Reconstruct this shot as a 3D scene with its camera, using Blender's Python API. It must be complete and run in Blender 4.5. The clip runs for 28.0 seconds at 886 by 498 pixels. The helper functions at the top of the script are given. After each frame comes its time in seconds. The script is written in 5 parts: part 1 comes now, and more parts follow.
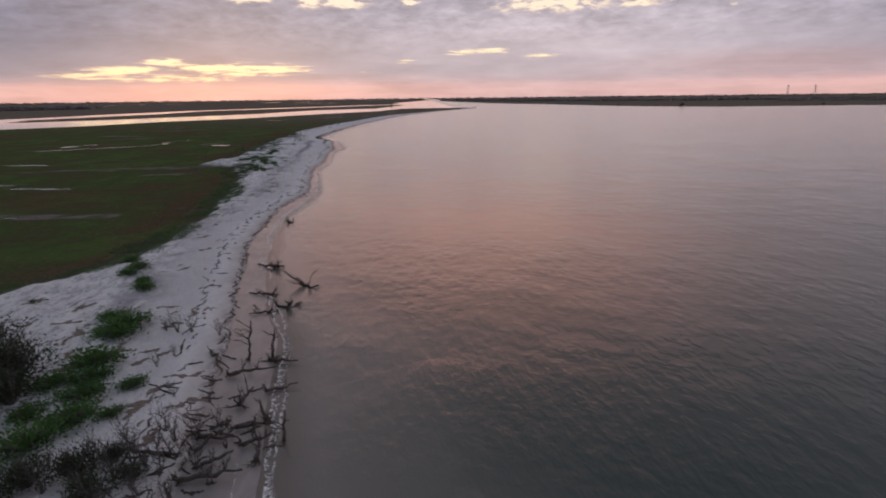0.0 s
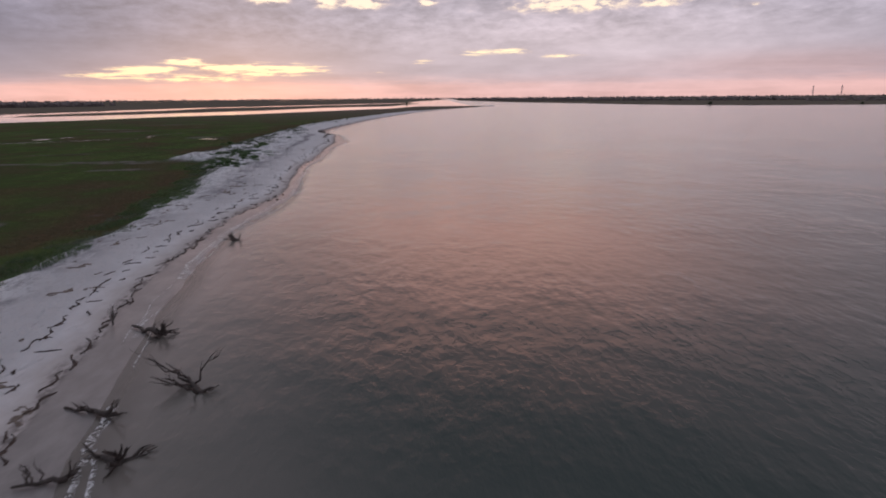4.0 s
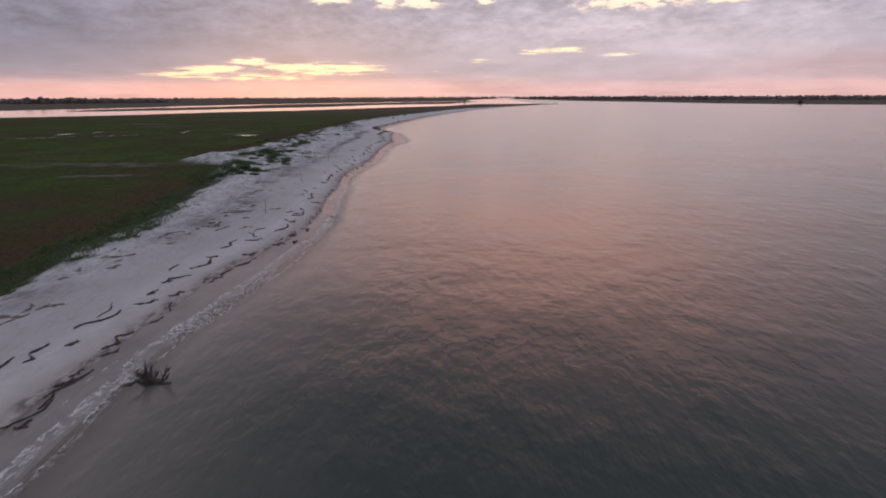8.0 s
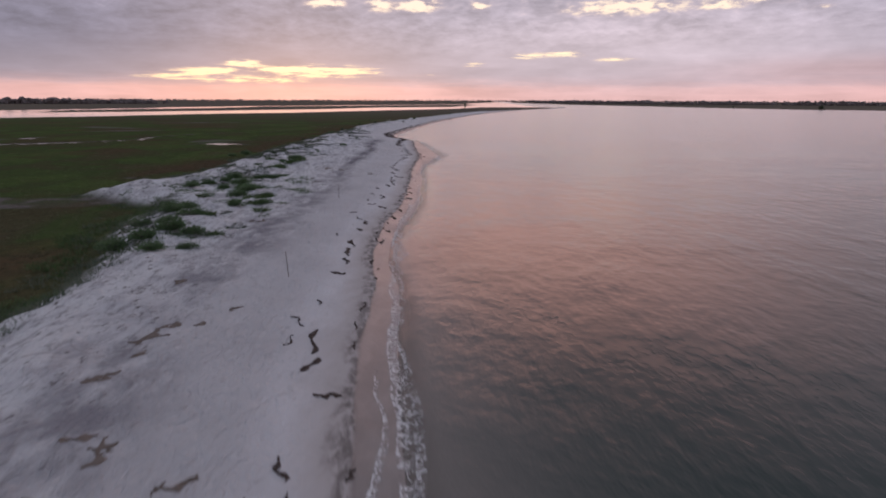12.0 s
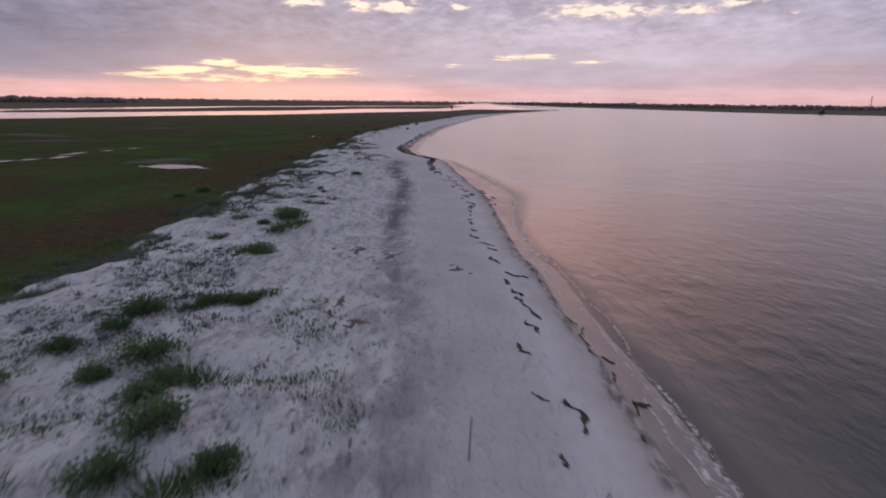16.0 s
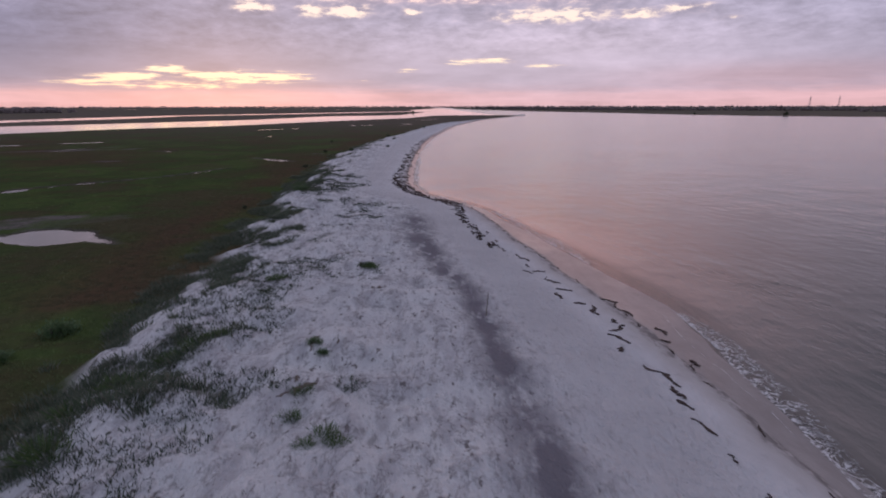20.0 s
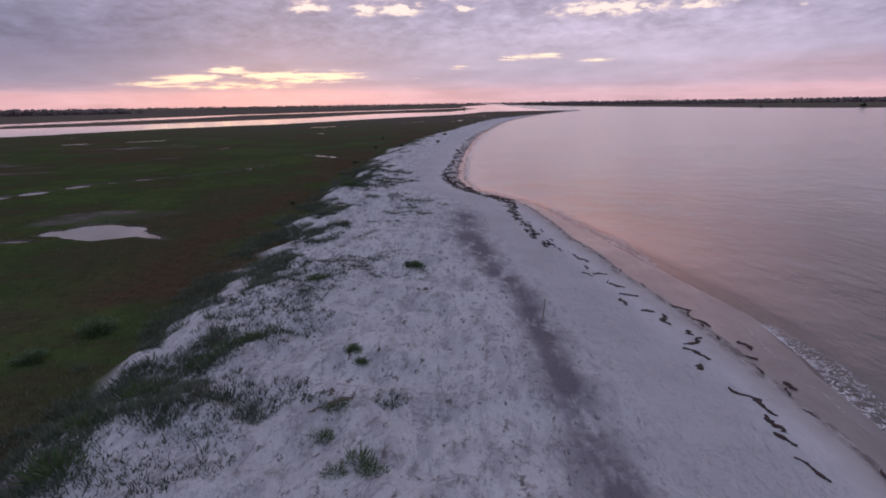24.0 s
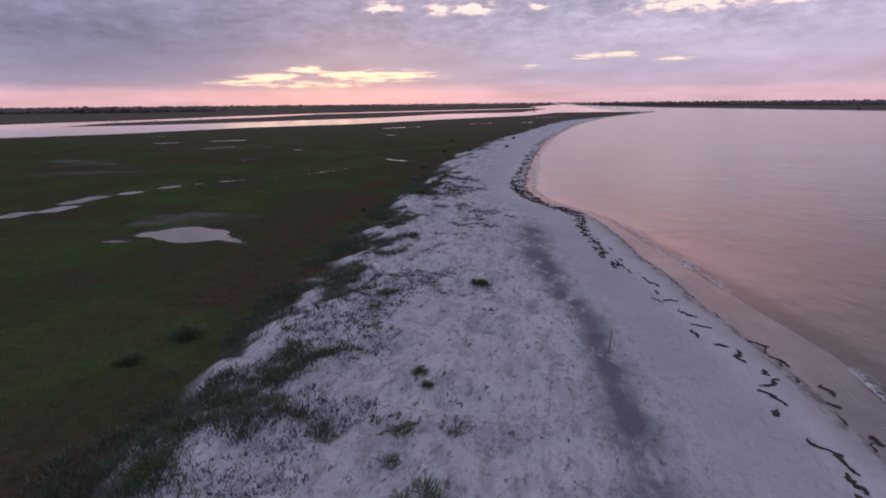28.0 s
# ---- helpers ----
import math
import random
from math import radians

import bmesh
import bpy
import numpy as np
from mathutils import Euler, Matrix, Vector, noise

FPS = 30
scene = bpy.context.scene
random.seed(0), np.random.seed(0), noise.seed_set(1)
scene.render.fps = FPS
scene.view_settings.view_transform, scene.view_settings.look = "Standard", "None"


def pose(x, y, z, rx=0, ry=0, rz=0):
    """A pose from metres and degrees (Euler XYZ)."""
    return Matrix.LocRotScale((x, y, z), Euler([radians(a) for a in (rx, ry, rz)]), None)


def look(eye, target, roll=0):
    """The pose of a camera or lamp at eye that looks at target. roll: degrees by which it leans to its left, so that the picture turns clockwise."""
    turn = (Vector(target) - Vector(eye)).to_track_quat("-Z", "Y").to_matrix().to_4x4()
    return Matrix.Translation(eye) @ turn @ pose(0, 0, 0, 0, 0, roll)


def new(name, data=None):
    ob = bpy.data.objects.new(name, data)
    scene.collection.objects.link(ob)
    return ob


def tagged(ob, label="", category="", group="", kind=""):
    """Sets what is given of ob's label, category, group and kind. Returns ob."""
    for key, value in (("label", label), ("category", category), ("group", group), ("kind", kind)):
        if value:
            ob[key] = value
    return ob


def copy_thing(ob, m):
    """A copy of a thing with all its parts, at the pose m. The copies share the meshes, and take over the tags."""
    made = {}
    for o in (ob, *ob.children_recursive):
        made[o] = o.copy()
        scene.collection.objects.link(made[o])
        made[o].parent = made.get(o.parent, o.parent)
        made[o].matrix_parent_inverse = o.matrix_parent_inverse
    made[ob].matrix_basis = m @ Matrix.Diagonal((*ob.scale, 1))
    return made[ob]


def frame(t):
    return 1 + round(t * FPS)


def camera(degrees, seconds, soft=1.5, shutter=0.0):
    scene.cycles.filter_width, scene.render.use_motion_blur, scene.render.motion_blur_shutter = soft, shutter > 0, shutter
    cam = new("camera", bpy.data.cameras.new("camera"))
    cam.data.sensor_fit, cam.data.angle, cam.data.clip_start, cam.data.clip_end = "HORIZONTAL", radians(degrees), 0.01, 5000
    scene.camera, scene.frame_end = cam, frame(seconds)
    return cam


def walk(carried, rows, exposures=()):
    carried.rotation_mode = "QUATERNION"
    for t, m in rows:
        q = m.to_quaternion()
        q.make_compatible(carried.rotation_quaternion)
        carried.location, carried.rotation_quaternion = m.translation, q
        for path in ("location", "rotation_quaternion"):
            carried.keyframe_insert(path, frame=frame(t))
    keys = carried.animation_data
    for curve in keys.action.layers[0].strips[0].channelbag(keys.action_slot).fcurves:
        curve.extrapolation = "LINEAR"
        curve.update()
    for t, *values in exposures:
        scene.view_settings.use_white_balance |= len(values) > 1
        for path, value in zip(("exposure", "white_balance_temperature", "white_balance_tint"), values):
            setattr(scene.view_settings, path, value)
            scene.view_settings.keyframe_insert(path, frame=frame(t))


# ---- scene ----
# the flight: seconds, eye, target, lean
cam = camera(78.0, 28.0, soft=1.9, shutter=0.5)
PATH = [
    (0, (-0.508, -32.053, 16.327), (-0.423, -30.128, 15.789), -0.68),
    (0.5, (-0.657, -29.363, 16.239), (-0.687, -27.438, 15.700), -0.81),
    (1, (-0.786, -26.610, 16.346), (-0.777, -24.685, 15.806), -0.78),
    (1.5, (-0.556, -23.453, 16.071), (-0.474, -21.530, 15.528), -0.87),
    (2, (-0.131, -20.312, 15.584), (-0.055, -18.389, 15.042), -0.86),
    (2.5, (0.233, -17.023, 14.919), (0.306, -15.098, 14.382), -0.76),
    (4.5, (0.025, -3.474, 11.830), (0.037, -1.547, 11.294), -0.44),
    (5, (-0.645, 0.471, 11.395), (-0.646, 2.398, 10.858), -0.46),
    (5.5, (-1.112, 4.021, 11.167), (-1.100, 5.948, 10.630), -0.52),
    (6, (-1.791, 7.707, 11.097), (-1.865, 9.632, 10.560), -0.37),
    (6.5, (-2.688, 11.653, 10.942), (-2.800, 13.576, 10.404), -0.36),
    (7, (-3.742, 15.734, 10.617), (-3.860, 17.657, 10.079), -0.29),
    (7.5, (-4.771, 19.884, 10.409), (-4.912, 21.805, 9.871), -0.23),
    (8, (-5.903, 24.185, 10.209), (-6.056, 26.105, 9.671), -0.23),
    (8.5, (-7.231, 28.464, 10.068), (-7.368, 30.386, 9.531), -0.13),
    (9, (-8.533, 32.868, 9.946), (-8.644, 34.791, 9.407), -0.06),
    (9.5, (-9.847, 37.209, 9.886), (-9.925, 39.134, 9.347), 0.08),
    (10, (-11.187, 41.643, 9.801), (-11.300, 43.566, 9.263), 0.15),
    (10.5, (-12.576, 45.997, 9.736), (-12.714, 47.919, 9.200), 0.37),
    (11, (-14.199, 50.958, 9.411), (-14.337, 52.881, 8.879), 0.27),
    (11.5, (-15.966, 55.855, 9.082), (-16.094, 57.780, 8.553), 0.11),
    (13.5, (-22.976, 73.119, 9.553), (-23.124, 75.044, 9.030), 0.69),
    (14, (-24.731, 77.454, 9.562), (-24.863, 79.380, 9.039), 0.66),
    (14.5, (-26.376, 81.708, 9.630), (-26.483, 83.636, 9.108), 0.60),
    (15, (-27.863, 86.109, 9.602), (-27.946, 88.038, 9.079), 0.58),
    (15.5, (-29.197, 90.555, 9.591), (-29.260, 92.485, 9.069), 0.63),
    (16, (-30.462, 95.114, 9.628), (-30.519, 97.044, 9.105), 0.64),
    (16.5, (-31.796, 99.793, 9.579), (-31.854, 101.723, 9.055), 0.65),
    (17, (-33.077, 104.543, 9.543), (-33.136, 106.473, 9.020), 0.53),
    (17.5, (-34.329, 109.438, 9.510), (-34.390, 111.367, 8.987), 0.46),
    (18, (-35.562, 114.197, 9.587), (-35.613, 116.127, 9.067), 0.47),
    (18.5, (-36.782, 118.315, 10.061), (-36.753, 120.246, 9.543), 0.42),
    (19, (-37.793, 121.195, 10.772), (-37.721, 123.126, 10.257), 0.32),
    (19.5, (-38.628, 123.304, 11.071), (-38.535, 125.236, 10.561), 0.21),
    (20, (-39.299, 124.982, 11.263), (-39.211, 126.915, 10.755), -0.08),
    (20.5, (-39.711, 125.994, 11.358), (-39.638, 127.927, 10.852), -0.21),
    (21, (-39.838, 126.434, 11.353), (-39.779, 128.367, 10.845), -0.43),
    (21.5, (-39.852, 126.557, 11.254), (-39.809, 128.490, 10.744), -0.62),
    (23.5, (-39.332, 127.273, 10.823), (-39.396, 129.204, 10.307), -0.99),
    (24, (-39.286, 127.393, 10.752), (-39.380, 129.323, 10.235), -0.89),
    (24.5, (-39.329, 127.423, 10.839), (-39.451, 129.351, 10.322), -0.77),
    (25, (-39.381, 127.421, 11.094), (-39.532, 129.347, 10.576), -0.76),
    (25.5, (-39.424, 127.400, 11.341), (-39.606, 129.324, 10.824), -0.82),
    (26, (-39.455, 127.371, 11.547), (-39.669, 129.291, 11.031), -0.84),
    (26.5, (-39.446, 127.341, 11.706), (-39.692, 129.258, 11.189), -0.85),
    (27, (-39.410, 127.296, 11.825), (-39.685, 129.209, 11.308), -0.81),
    (27.5, (-39.399, 127.272, 11.930), (-39.702, 129.180, 11.413), -0.75),
    (28, (-39.447, 127.234, 12.004), (-39.773, 129.138, 11.487), -0.56),
]
walk(cam, [(t, look(eye, target, roll)) for t, eye, target, roll in PATH],
     exposures=[(0.0, -0.10, 6350, 9), (1.2, 0.0, 6350, 9.5), (8.0, 0.0, 6350, 11), (14.0, -0.04, 6150, 14), (20.0, -0.06, 5900, 18.5), (28.0, -0.12, 5700, 22.5)])

# ---- world: an overcast evening sky with gaps near the horizon ----
SUN_AZ, SUN_EL = -19.0, 2.6          # degrees right of +y, and above the horizon
world = bpy.data.worlds.new("evening_sky")
scene.world = world
world.use_nodes = True
wt = world.node_tree
wt.nodes.clear()


def nd(tree, kind, **values):
    n = tree.nodes.new(kind)
    for key, value in values.items():
        n.inputs[key.replace("_", " ")].default_value = value
    return n


def math_(tree, op, a, b=None, c=None, clamp=False):
    n = tree.nodes.new("ShaderNodeMath")
    n.operation, n.use_clamp = op, clamp
    for i, v in enumerate((a, b, c)):
        if v is None:
            continue
        if isinstance(v, (int, float)):
            n.inputs[i].default_value = v
        else:
            tree.links.new(v, n.inputs[i])
    return n.outputs[0]


def mix_(tree, fac, a, b, mode="MIX"):
    n = tree.nodes.new("ShaderNodeMix")
    n.data_type, n.blend_type, n.clamp_factor = "RGBA", mode, True
    for i, v in ((0, fac), (6, a), (7, b)):
        if isinstance(v, tuple):
            n.inputs[i].default_value = (*v, 1)[:4]
        elif isinstance(v, (int, float)):
            n.inputs[i].default_value = v
        else:
            tree.links.new(v, n.inputs[i])
    return n.outputs[2]


def span_(tree, v, lo, hi, a=0.0, b=1.0):
    n = tree.nodes.new("ShaderNodeMapRange")
    n.interpolation_type = "SMOOTHSTEP"
    tree.links.new(v, n.inputs[0])
    for i, q in enumerate((lo, hi, a, b)):
        n.inputs[i + 1].default_value = q
    return n.outputs[0]


def ramp_(tree, v, stops, mode="LINEAR"):
    n = tree.nodes.new("ShaderNodeValToRGB")
    n.color_ramp.interpolation = mode
    while len(n.color_ramp.elements) < len(stops):
        n.color_ramp.elements.new(0.5)
    for e, (p, c) in zip(n.color_ramp.elements, stops):
        e.position, e.color = p, (*c, 1)
    tree.links.new(v, n.inputs[0])
    return n.outputs[0]


def noise_(tree, vec, scale, detail=4.0, rough=0.55, distort=0.0, out=0):
    n = tree.nodes.new("ShaderNodeTexNoise")
    n.inputs["Scale"].default_value = scale
    n.inputs["Detail"].default_value = detail
    n.inputs["Roughness"].default_value = rough
    n.inputs["Distortion"].default_value = distort
    if vec is not None:
        tree.links.new(vec, n.inputs["Vector"])
    return n.outputs[out]


def vec_(tree, x, y, z=0.0):
    n = tree.nodes.new("ShaderNodeCombineXYZ")
    for i, v in enumerate((x, y, z)):
        if isinstance(v, (int, float)):
            n.inputs[i].default_value = v
        else:
            tree.links.new(v, n.inputs[i])
    return n.outputs[0]


def bump_(t, az, el, az0, el0, waz, wel, edge=2.0):
    """A soft hill of value 1 round one direction of the sky."""
    a = math_(t, "POWER", math_(t, "ABSOLUTE", math_(t, "DIVIDE", math_(t, "SUBTRACT", az, az0), waz)), edge)
    b = math_(t, "POWER", math_(t, "ABSOLUTE", math_(t, "DIVIDE", math_(t, "SUBTRACT", el, el0), wel)), 2.0)
    return math_(t, "EXPONENT", math_(t, "MULTIPLY", math_(t, "ADD", a, b), -1.0))


geo = wt.nodes.new("ShaderNodeTexCoord")
sep = wt.nodes.new("ShaderNodeSeparateXYZ")
wt.links.new(geo.outputs["Generated"], sep.inputs[0])
sx, sy, sz = sep.outputs
el = math_(wt, "MULTIPLY", math_(wt, "ARCSINE", sz), 57.29578)
az = math_(wt, "MULTIPLY", math_(wt, "ARCTAN2", sx, sy), 57.29578)
sky = wt.nodes.new("ShaderNodeTexSky")
sky.sky_type, sky.sun_disc = "NISHITA", False
sky.sun_elevation, sky.sun_rotation = radians(SUN_EL), radians(SUN_AZ)
# cloud deck seen in perspective
zz = math_(wt, "ADD", math_(wt, "ABSOLUTE", sz), 0.085)
deck = vec_(wt, math_(wt, "DIVIDE", sx, zz), math_(wt, "DIVIDE", sy, zz))
flat = vec_(wt, math_(wt, "MULTIPLY", az, 0.05), math_(wt, "MULTIPLY", el, 0.62))
n_big = noise_(wt, deck, 0.55, 5, 0.55, 0.4)
lumps = vec_(wt, math_(wt, "MULTIPLY", az, 0.085), math_(wt, "MULTIPLY", el, 0.24))
n_fine = noise_(wt, lumps, 1.5, 7, 0.56, 0.4)
n_puff = noise_(wt, lumps, 3.0, 7, 0.62, 0.5)
n_flat = noise_(wt, flat, 4.8, 8, 0.70, 0.6)
n_cell = noise_(wt, lumps, 7.5, 5, 0.6, 0.3)
elr = math_(wt, "DIVIDE", math_(wt, "ADD", el, math_(wt, "MULTIPLY", math_(wt, "SUBTRACT", n_flat, 0.5), span_(wt, el, 0.6, 1.6, 0.0, 1.5))), 90.0, clamp=True)
base = ramp_(wt, elr, [(0.0, (0.84, 0.50, 0.46)), (0.0115, (0.85, 0.51, 0.48)), (0.017, (0.62, 0.44, 0.46)), (0.026, (0.45, 0.385, 0.44)),
                       (0.085, (0.43, 0.39, 0.465)), (0.2, (0.45, 0.40, 0.47)), (0.45, (0.33, 0.36, 0.44)), (1.0, (0.31, 0.375, 0.48))])
west = bump_(wt, az, el, -38.0, 6.0, 22.0, 4.2)
base = mix_(wt, math_(wt, "MULTIPLY", math_(wt, "MULTIPLY", west, span_(wt, el, 1.0, 1.9)), 0.97), base, (0.245, 0.235, 0.315))
east = bump_(wt, az, el, 30.0, 2.6, 14.0, 1.1)
base = mix_(wt, math_(wt, "MULTIPLY", east, 0.6), base, (0.72, 0.43, 0.42))
right = bump_(wt, az, el, 14.0, 5.2, 20.0, 4.2)
base = mix_(wt, math_(wt, "MULTIPLY", right, 0.80), base, (0.74, 0.61, 0.65))
glow = math_(wt, "MULTIPLY", bump_(wt, az, el, 6.5, 15.0, 22.5, 10.0), span_(wt, el, 9.0, 12.5))
base = mix_(wt, math_(wt, "MULTIPLY", glow, 0.83), base, (2.25, 1.12, 0.90))
shade = math_(wt, "ADD", 0.50, math_(wt, "ADD", math_(wt, "MULTIPLY", n_big, 0.62), math_(wt, "MULTIPLY", n_fine, 0.44)))
shade = math_(wt, "ADD", shade, math_(wt, "MULTIPLY", math_(wt, "SUBTRACT", n_puff, 0.5), span_(wt, el, 3.5, 8.0, 0.1, 0.9)))
shade = math_(wt, "ADD", shade, math_(wt, "MULTIPLY", math_(wt, "SUBTRACT", n_cell, 0.5), span_(wt, el, 3.0, 7.0, 0.1, 0.75)))
body = mix_(wt, 1.0, base, vec_(wt, shade, shade, shade), "MULTIPLY")
# bright gaps: the long one over the marsh, small ones above the channel, and the open band higher up
gap = math_(wt, "MULTIPLY", bump_(wt, az, el, 6.0, 17.0, 16.0, 6.5), 0.34)
for az0, el0, waz, wel, amount in (
        (-29.3, 2.0, 2.8, 0.34, 0.62), (-26.2, 2.5, 3.0, 0.34, 0.66), (-23.0, 3.2, 1.8, 0.34, 0.70), (-20.4, 2.75, 2.2, 0.30, 0.62), (-22.0, 1.75, 4.2, 0.30, 0.66), (-16.4, 2.6, 3.2, 0.62, 0.70), (-12.8, 2.7, 2.6, 0.46, 0.66),
        (-5.6, 2.35, 1.5, 0.16, 0.5), (-1.0, 3.35, 1.2, 0.22, 0.52), (4.6, 4.2, 2.2, 0.28, 0.66), (8.4, 4.3, 1.5, 0.25, 0.62), (12.6, 3.75, 2.0, 0.22, 0.55),
        (-15.2, 8.8, 1.6, 0.55, 0.75), (-9.9, 8.7, 1.2, 0.5, 0.7), (-6.4, 8.7, 1.7, 0.6, 0.75), (-0.5, 8.65, 0.8, 0.32, 0.66), (13.4, 8.25, 4.6, 0.62, 0.75), (21.3, 8.1, 1.6, 0.42, 0.66), (25.2, 8.3, 2.2, 0.42, 0.62), (28.4, 7.4, 1.1, 0.22, 0.5),
        (2.0, 10.6, 30.0, 1.0, 0.45)):
    gap = math_(wt, "ADD", gap, math_(wt, "MULTIPLY", bump_(wt, az, el, az0, el0, waz, wel), amount))
high = span_(wt, el, 4.5, 7.0, 0.34, 0.9)
ragged = math_(wt, "SUBTRACT", math_(wt, "ADD", math_(wt, "MULTIPLY", n_flat, math_(wt, "SUBTRACT", 1.0, high)), math_(wt, "MULTIPLY", math_(wt, "ADD", math_(wt, "MULTIPLY", n_puff, 0.4), math_(wt, "MULTIPLY", n_cell, 0.6)), high)), 0.5)
gmix = math_(wt, "ADD", math_(wt, "MULTIPLY", gap, 0.9), math_(wt, "MULTIPLY", ragged, math_(wt, "ADD", 1.0, math_(wt, "MULTIPLY", math_(wt, "MINIMUM", gap, 0.8), 5.6))))
open_ = span_(wt, gmix, 0.20, 0.62)
halo = span_(wt, gmix, 0.05, 0.5)
body = mix_(wt, math_(wt, "MULTIPLY", halo, 0.35), body, (0.88, 0.62, 0.52))
light = ramp_(wt, elr, [(0.0, (1.3, 0.92, 0.50)), (0.045, (1.4, 1.12, 0.72)), (0.1, (1.22, 0.98, 0.76)), (0.13, (1.9, 1.0, 0.82)), (0.3, (1.7, 0.9, 0.75))])
body = mix_(wt, open_, body, light)
# the clear sky behind shows a little through the deck
clear = mix_(wt, 1.0, sky.outputs[0], (0.10, 0.10, 0.10), "MULTIPLY")
full = mix_(wt, 0.93, clear, body)
below = span_(wt, el, -1.2, -0.3)
full = mix_(wt, below, (0.12, 0.10, 0.10), full)
bg = nd(wt, "ShaderNodeBackground", Strength=1.0)
wt.links.new(full, bg.inputs[0])
wo = wt.nodes.new("ShaderNodeOutputWorld")
wt.links.new(bg.outputs[0], wo.inputs[0])

sun = new("sun", bpy.data.lights.new("sun", "SUN"))
sun.data.energy, sun.data.angle, sun.data.color = 0.30, radians(176), (1.0, 0.84, 0.70)
sa, se = radians(SUN_AZ), radians(16.0)
sun.matrix_world = look((0, 0, 60), (-math.sin(sa) * 50, -math.cos(sa) * 50, 60 - math.tan(se) * 50))

# ---- plan of the land, in metres ----
def vnoise(x, y, seed):
    """Smooth value noise, -1 to 1, on a unit lattice."""
    xi, yi = np.floor(x).astype(np.int64), np.floor(y).astype(np.int64)
    fx, fy = x - xi, y - yi
    fx, fy = fx * fx * (3 - 2 * fx), fy * fy * (3 - 2 * fy)

    xi, yi = xi.astype(np.uint32), yi.astype(np.uint32)
    one, base = np.uint32(1), np.uint32(seed * 1442695041 & 0xFFFFFFFF)

    def h(a, b):
        v = a * np.uint32(374761393) + b * np.uint32(668265263) + base
        v = (v ^ (v >> np.uint32(13))) * np.uint32(1274126177)
        return ((v ^ (v >> np.uint32(16))) & np.uint32(0xFFFF)).astype(np.float32) / np.float32(32767.5) - np.float32(1)
    return (h(xi, yi) * (1 - fx) + h(xi + one, yi) * fx) * (1 - fy) + (h(xi, yi + one) * (1 - fx) + h(xi + one, yi + one) * fx) * fy


def fbm(x, y, size, octaves=4, seed=1, rough=0.5):
    out, amp, tot = 0.0, 1.0, 0.0
    for k in range(octaves):
        out = out + amp * vnoise(x / size + 17.3 * k, y / size - 9.1 * k, seed + k)
        tot, amp, size = tot + amp, amp * rough, size / 2.03
    return out / tot


def step(v, lo, hi):
    t = np.clip((v - lo) / (hi - lo), 0, 1)
    return t * t * (3 - 2 * t)


def sdf(poly, x, y):
    """Distance to a closed outline, positive inside."""
    best = np.full(np.shape(x), 1e12)
    inside = np.zeros(np.shape(x), bool)
    for (ax, ay), (bx, by) in zip(poly, poly[1:] + poly[:1]):
        dx, dy = bx - ax, by - ay
        t = np.clip(((x - ax) * dx + (y - ay) * dy) / (dx * dx + dy * dy), 0, 1)
        best = np.minimum(best, (x - ax - t * dx) ** 2 + (y - ay - t * dy) ** 2)
        inside ^= ((ay > y) != (by > y)) & (x < dx * (y - ay) / (dy if dy else 1e-9) + ax)
    return np.where(inside, 1, -1) * np.sqrt(best)


def within(poly, x, y):
    inside = np.zeros(np.shape(x), bool)
    for (ax, ay), (bx, by) in zip(poly, poly[1:] + poly[:1]):
        lo, hi = sorted((ay, by))
        k = (y > lo) & (y <= hi) if ay != by else None
        if k is not None:
            inside[k] ^= x[k] < (bx - ax) * (y[k] - ay) / (by - ay) + ax
    return inside


def spline(points, n):
    """A smooth line through points (Catmull-Rom), n steps to a span."""
    p = [points[0], *points, points[-1]]
    out = []
    for a, b, c, d in zip(p, p[1:], p[2:], p[3:]):
        for k in range(n):
            t = k / n
            out.append(tuple(0.5 * (2 * b[i] + (c[i] - a[i]) * t + (2 * a[i] - 5 * b[i] + 4 * c[i] - d[i]) * t * t
                                    + (3 * b[i] - a[i] - 3 * c[i] + d[i]) * t ** 3) for i in (0, 1)))
    return out + [points[-1]]


# the upper edge of the wet sand, from south to the tip of the spit
SHORE = [(160, -900), (50, -300), (4, -80), (-6, -35), (-10.8, -14), (-13.3, 0.5), (-14.8, 6.6), (-16.7, 14.7), (-18.2, 21.5), (-20.2, 30.5), (-20.8, 38), (-21.2, 46), (-21.3, 53), (-20.4, 61.5), (-20.3, 67),
         (-21.0, 74), (-22.1, 79), (-23.2, 88), (-24.4, 95), (-24.7, 103), (-24.7, 110), (-25.3, 119), (-26.2, 127), (-27.0, 135), (-27.3, 143), (-27.7, 150), (-28.7, 157), (-29.8, 163.5), (-31.0, 170), (-31.9, 177), (-32.9, 184), (-34.9, 188.6),
         (-37.7, 193), (-39.7, 198.5), (-40.9, 206), (-40.9, 216), (-40.4, 233), (-39.3, 262), (-35.6, 312), (-29, 362), (-16, 448), (20, 592), (62, 700), (88, 768)]
CREEK_SOUTH = [(92, 778), (40, 785), (-20, 770), (-48, 640), (-100, 556), (-148, 452), (-195, 404), (-222, 345), (-258, 310), (-340, 255), (-520, 150), (-900, -60), (-2500, -500)]
shore_line = spline(SHORE, 2)
MAIN = shore_line + CREEK_SOUTH + [(-4200, -900), (-4200, -4200), (160, -4200)]
MAIN_COARSE = SHORE + CREEK_SOUTH + [(-4200, -900), (-4200, -4200), (160, -4200)]
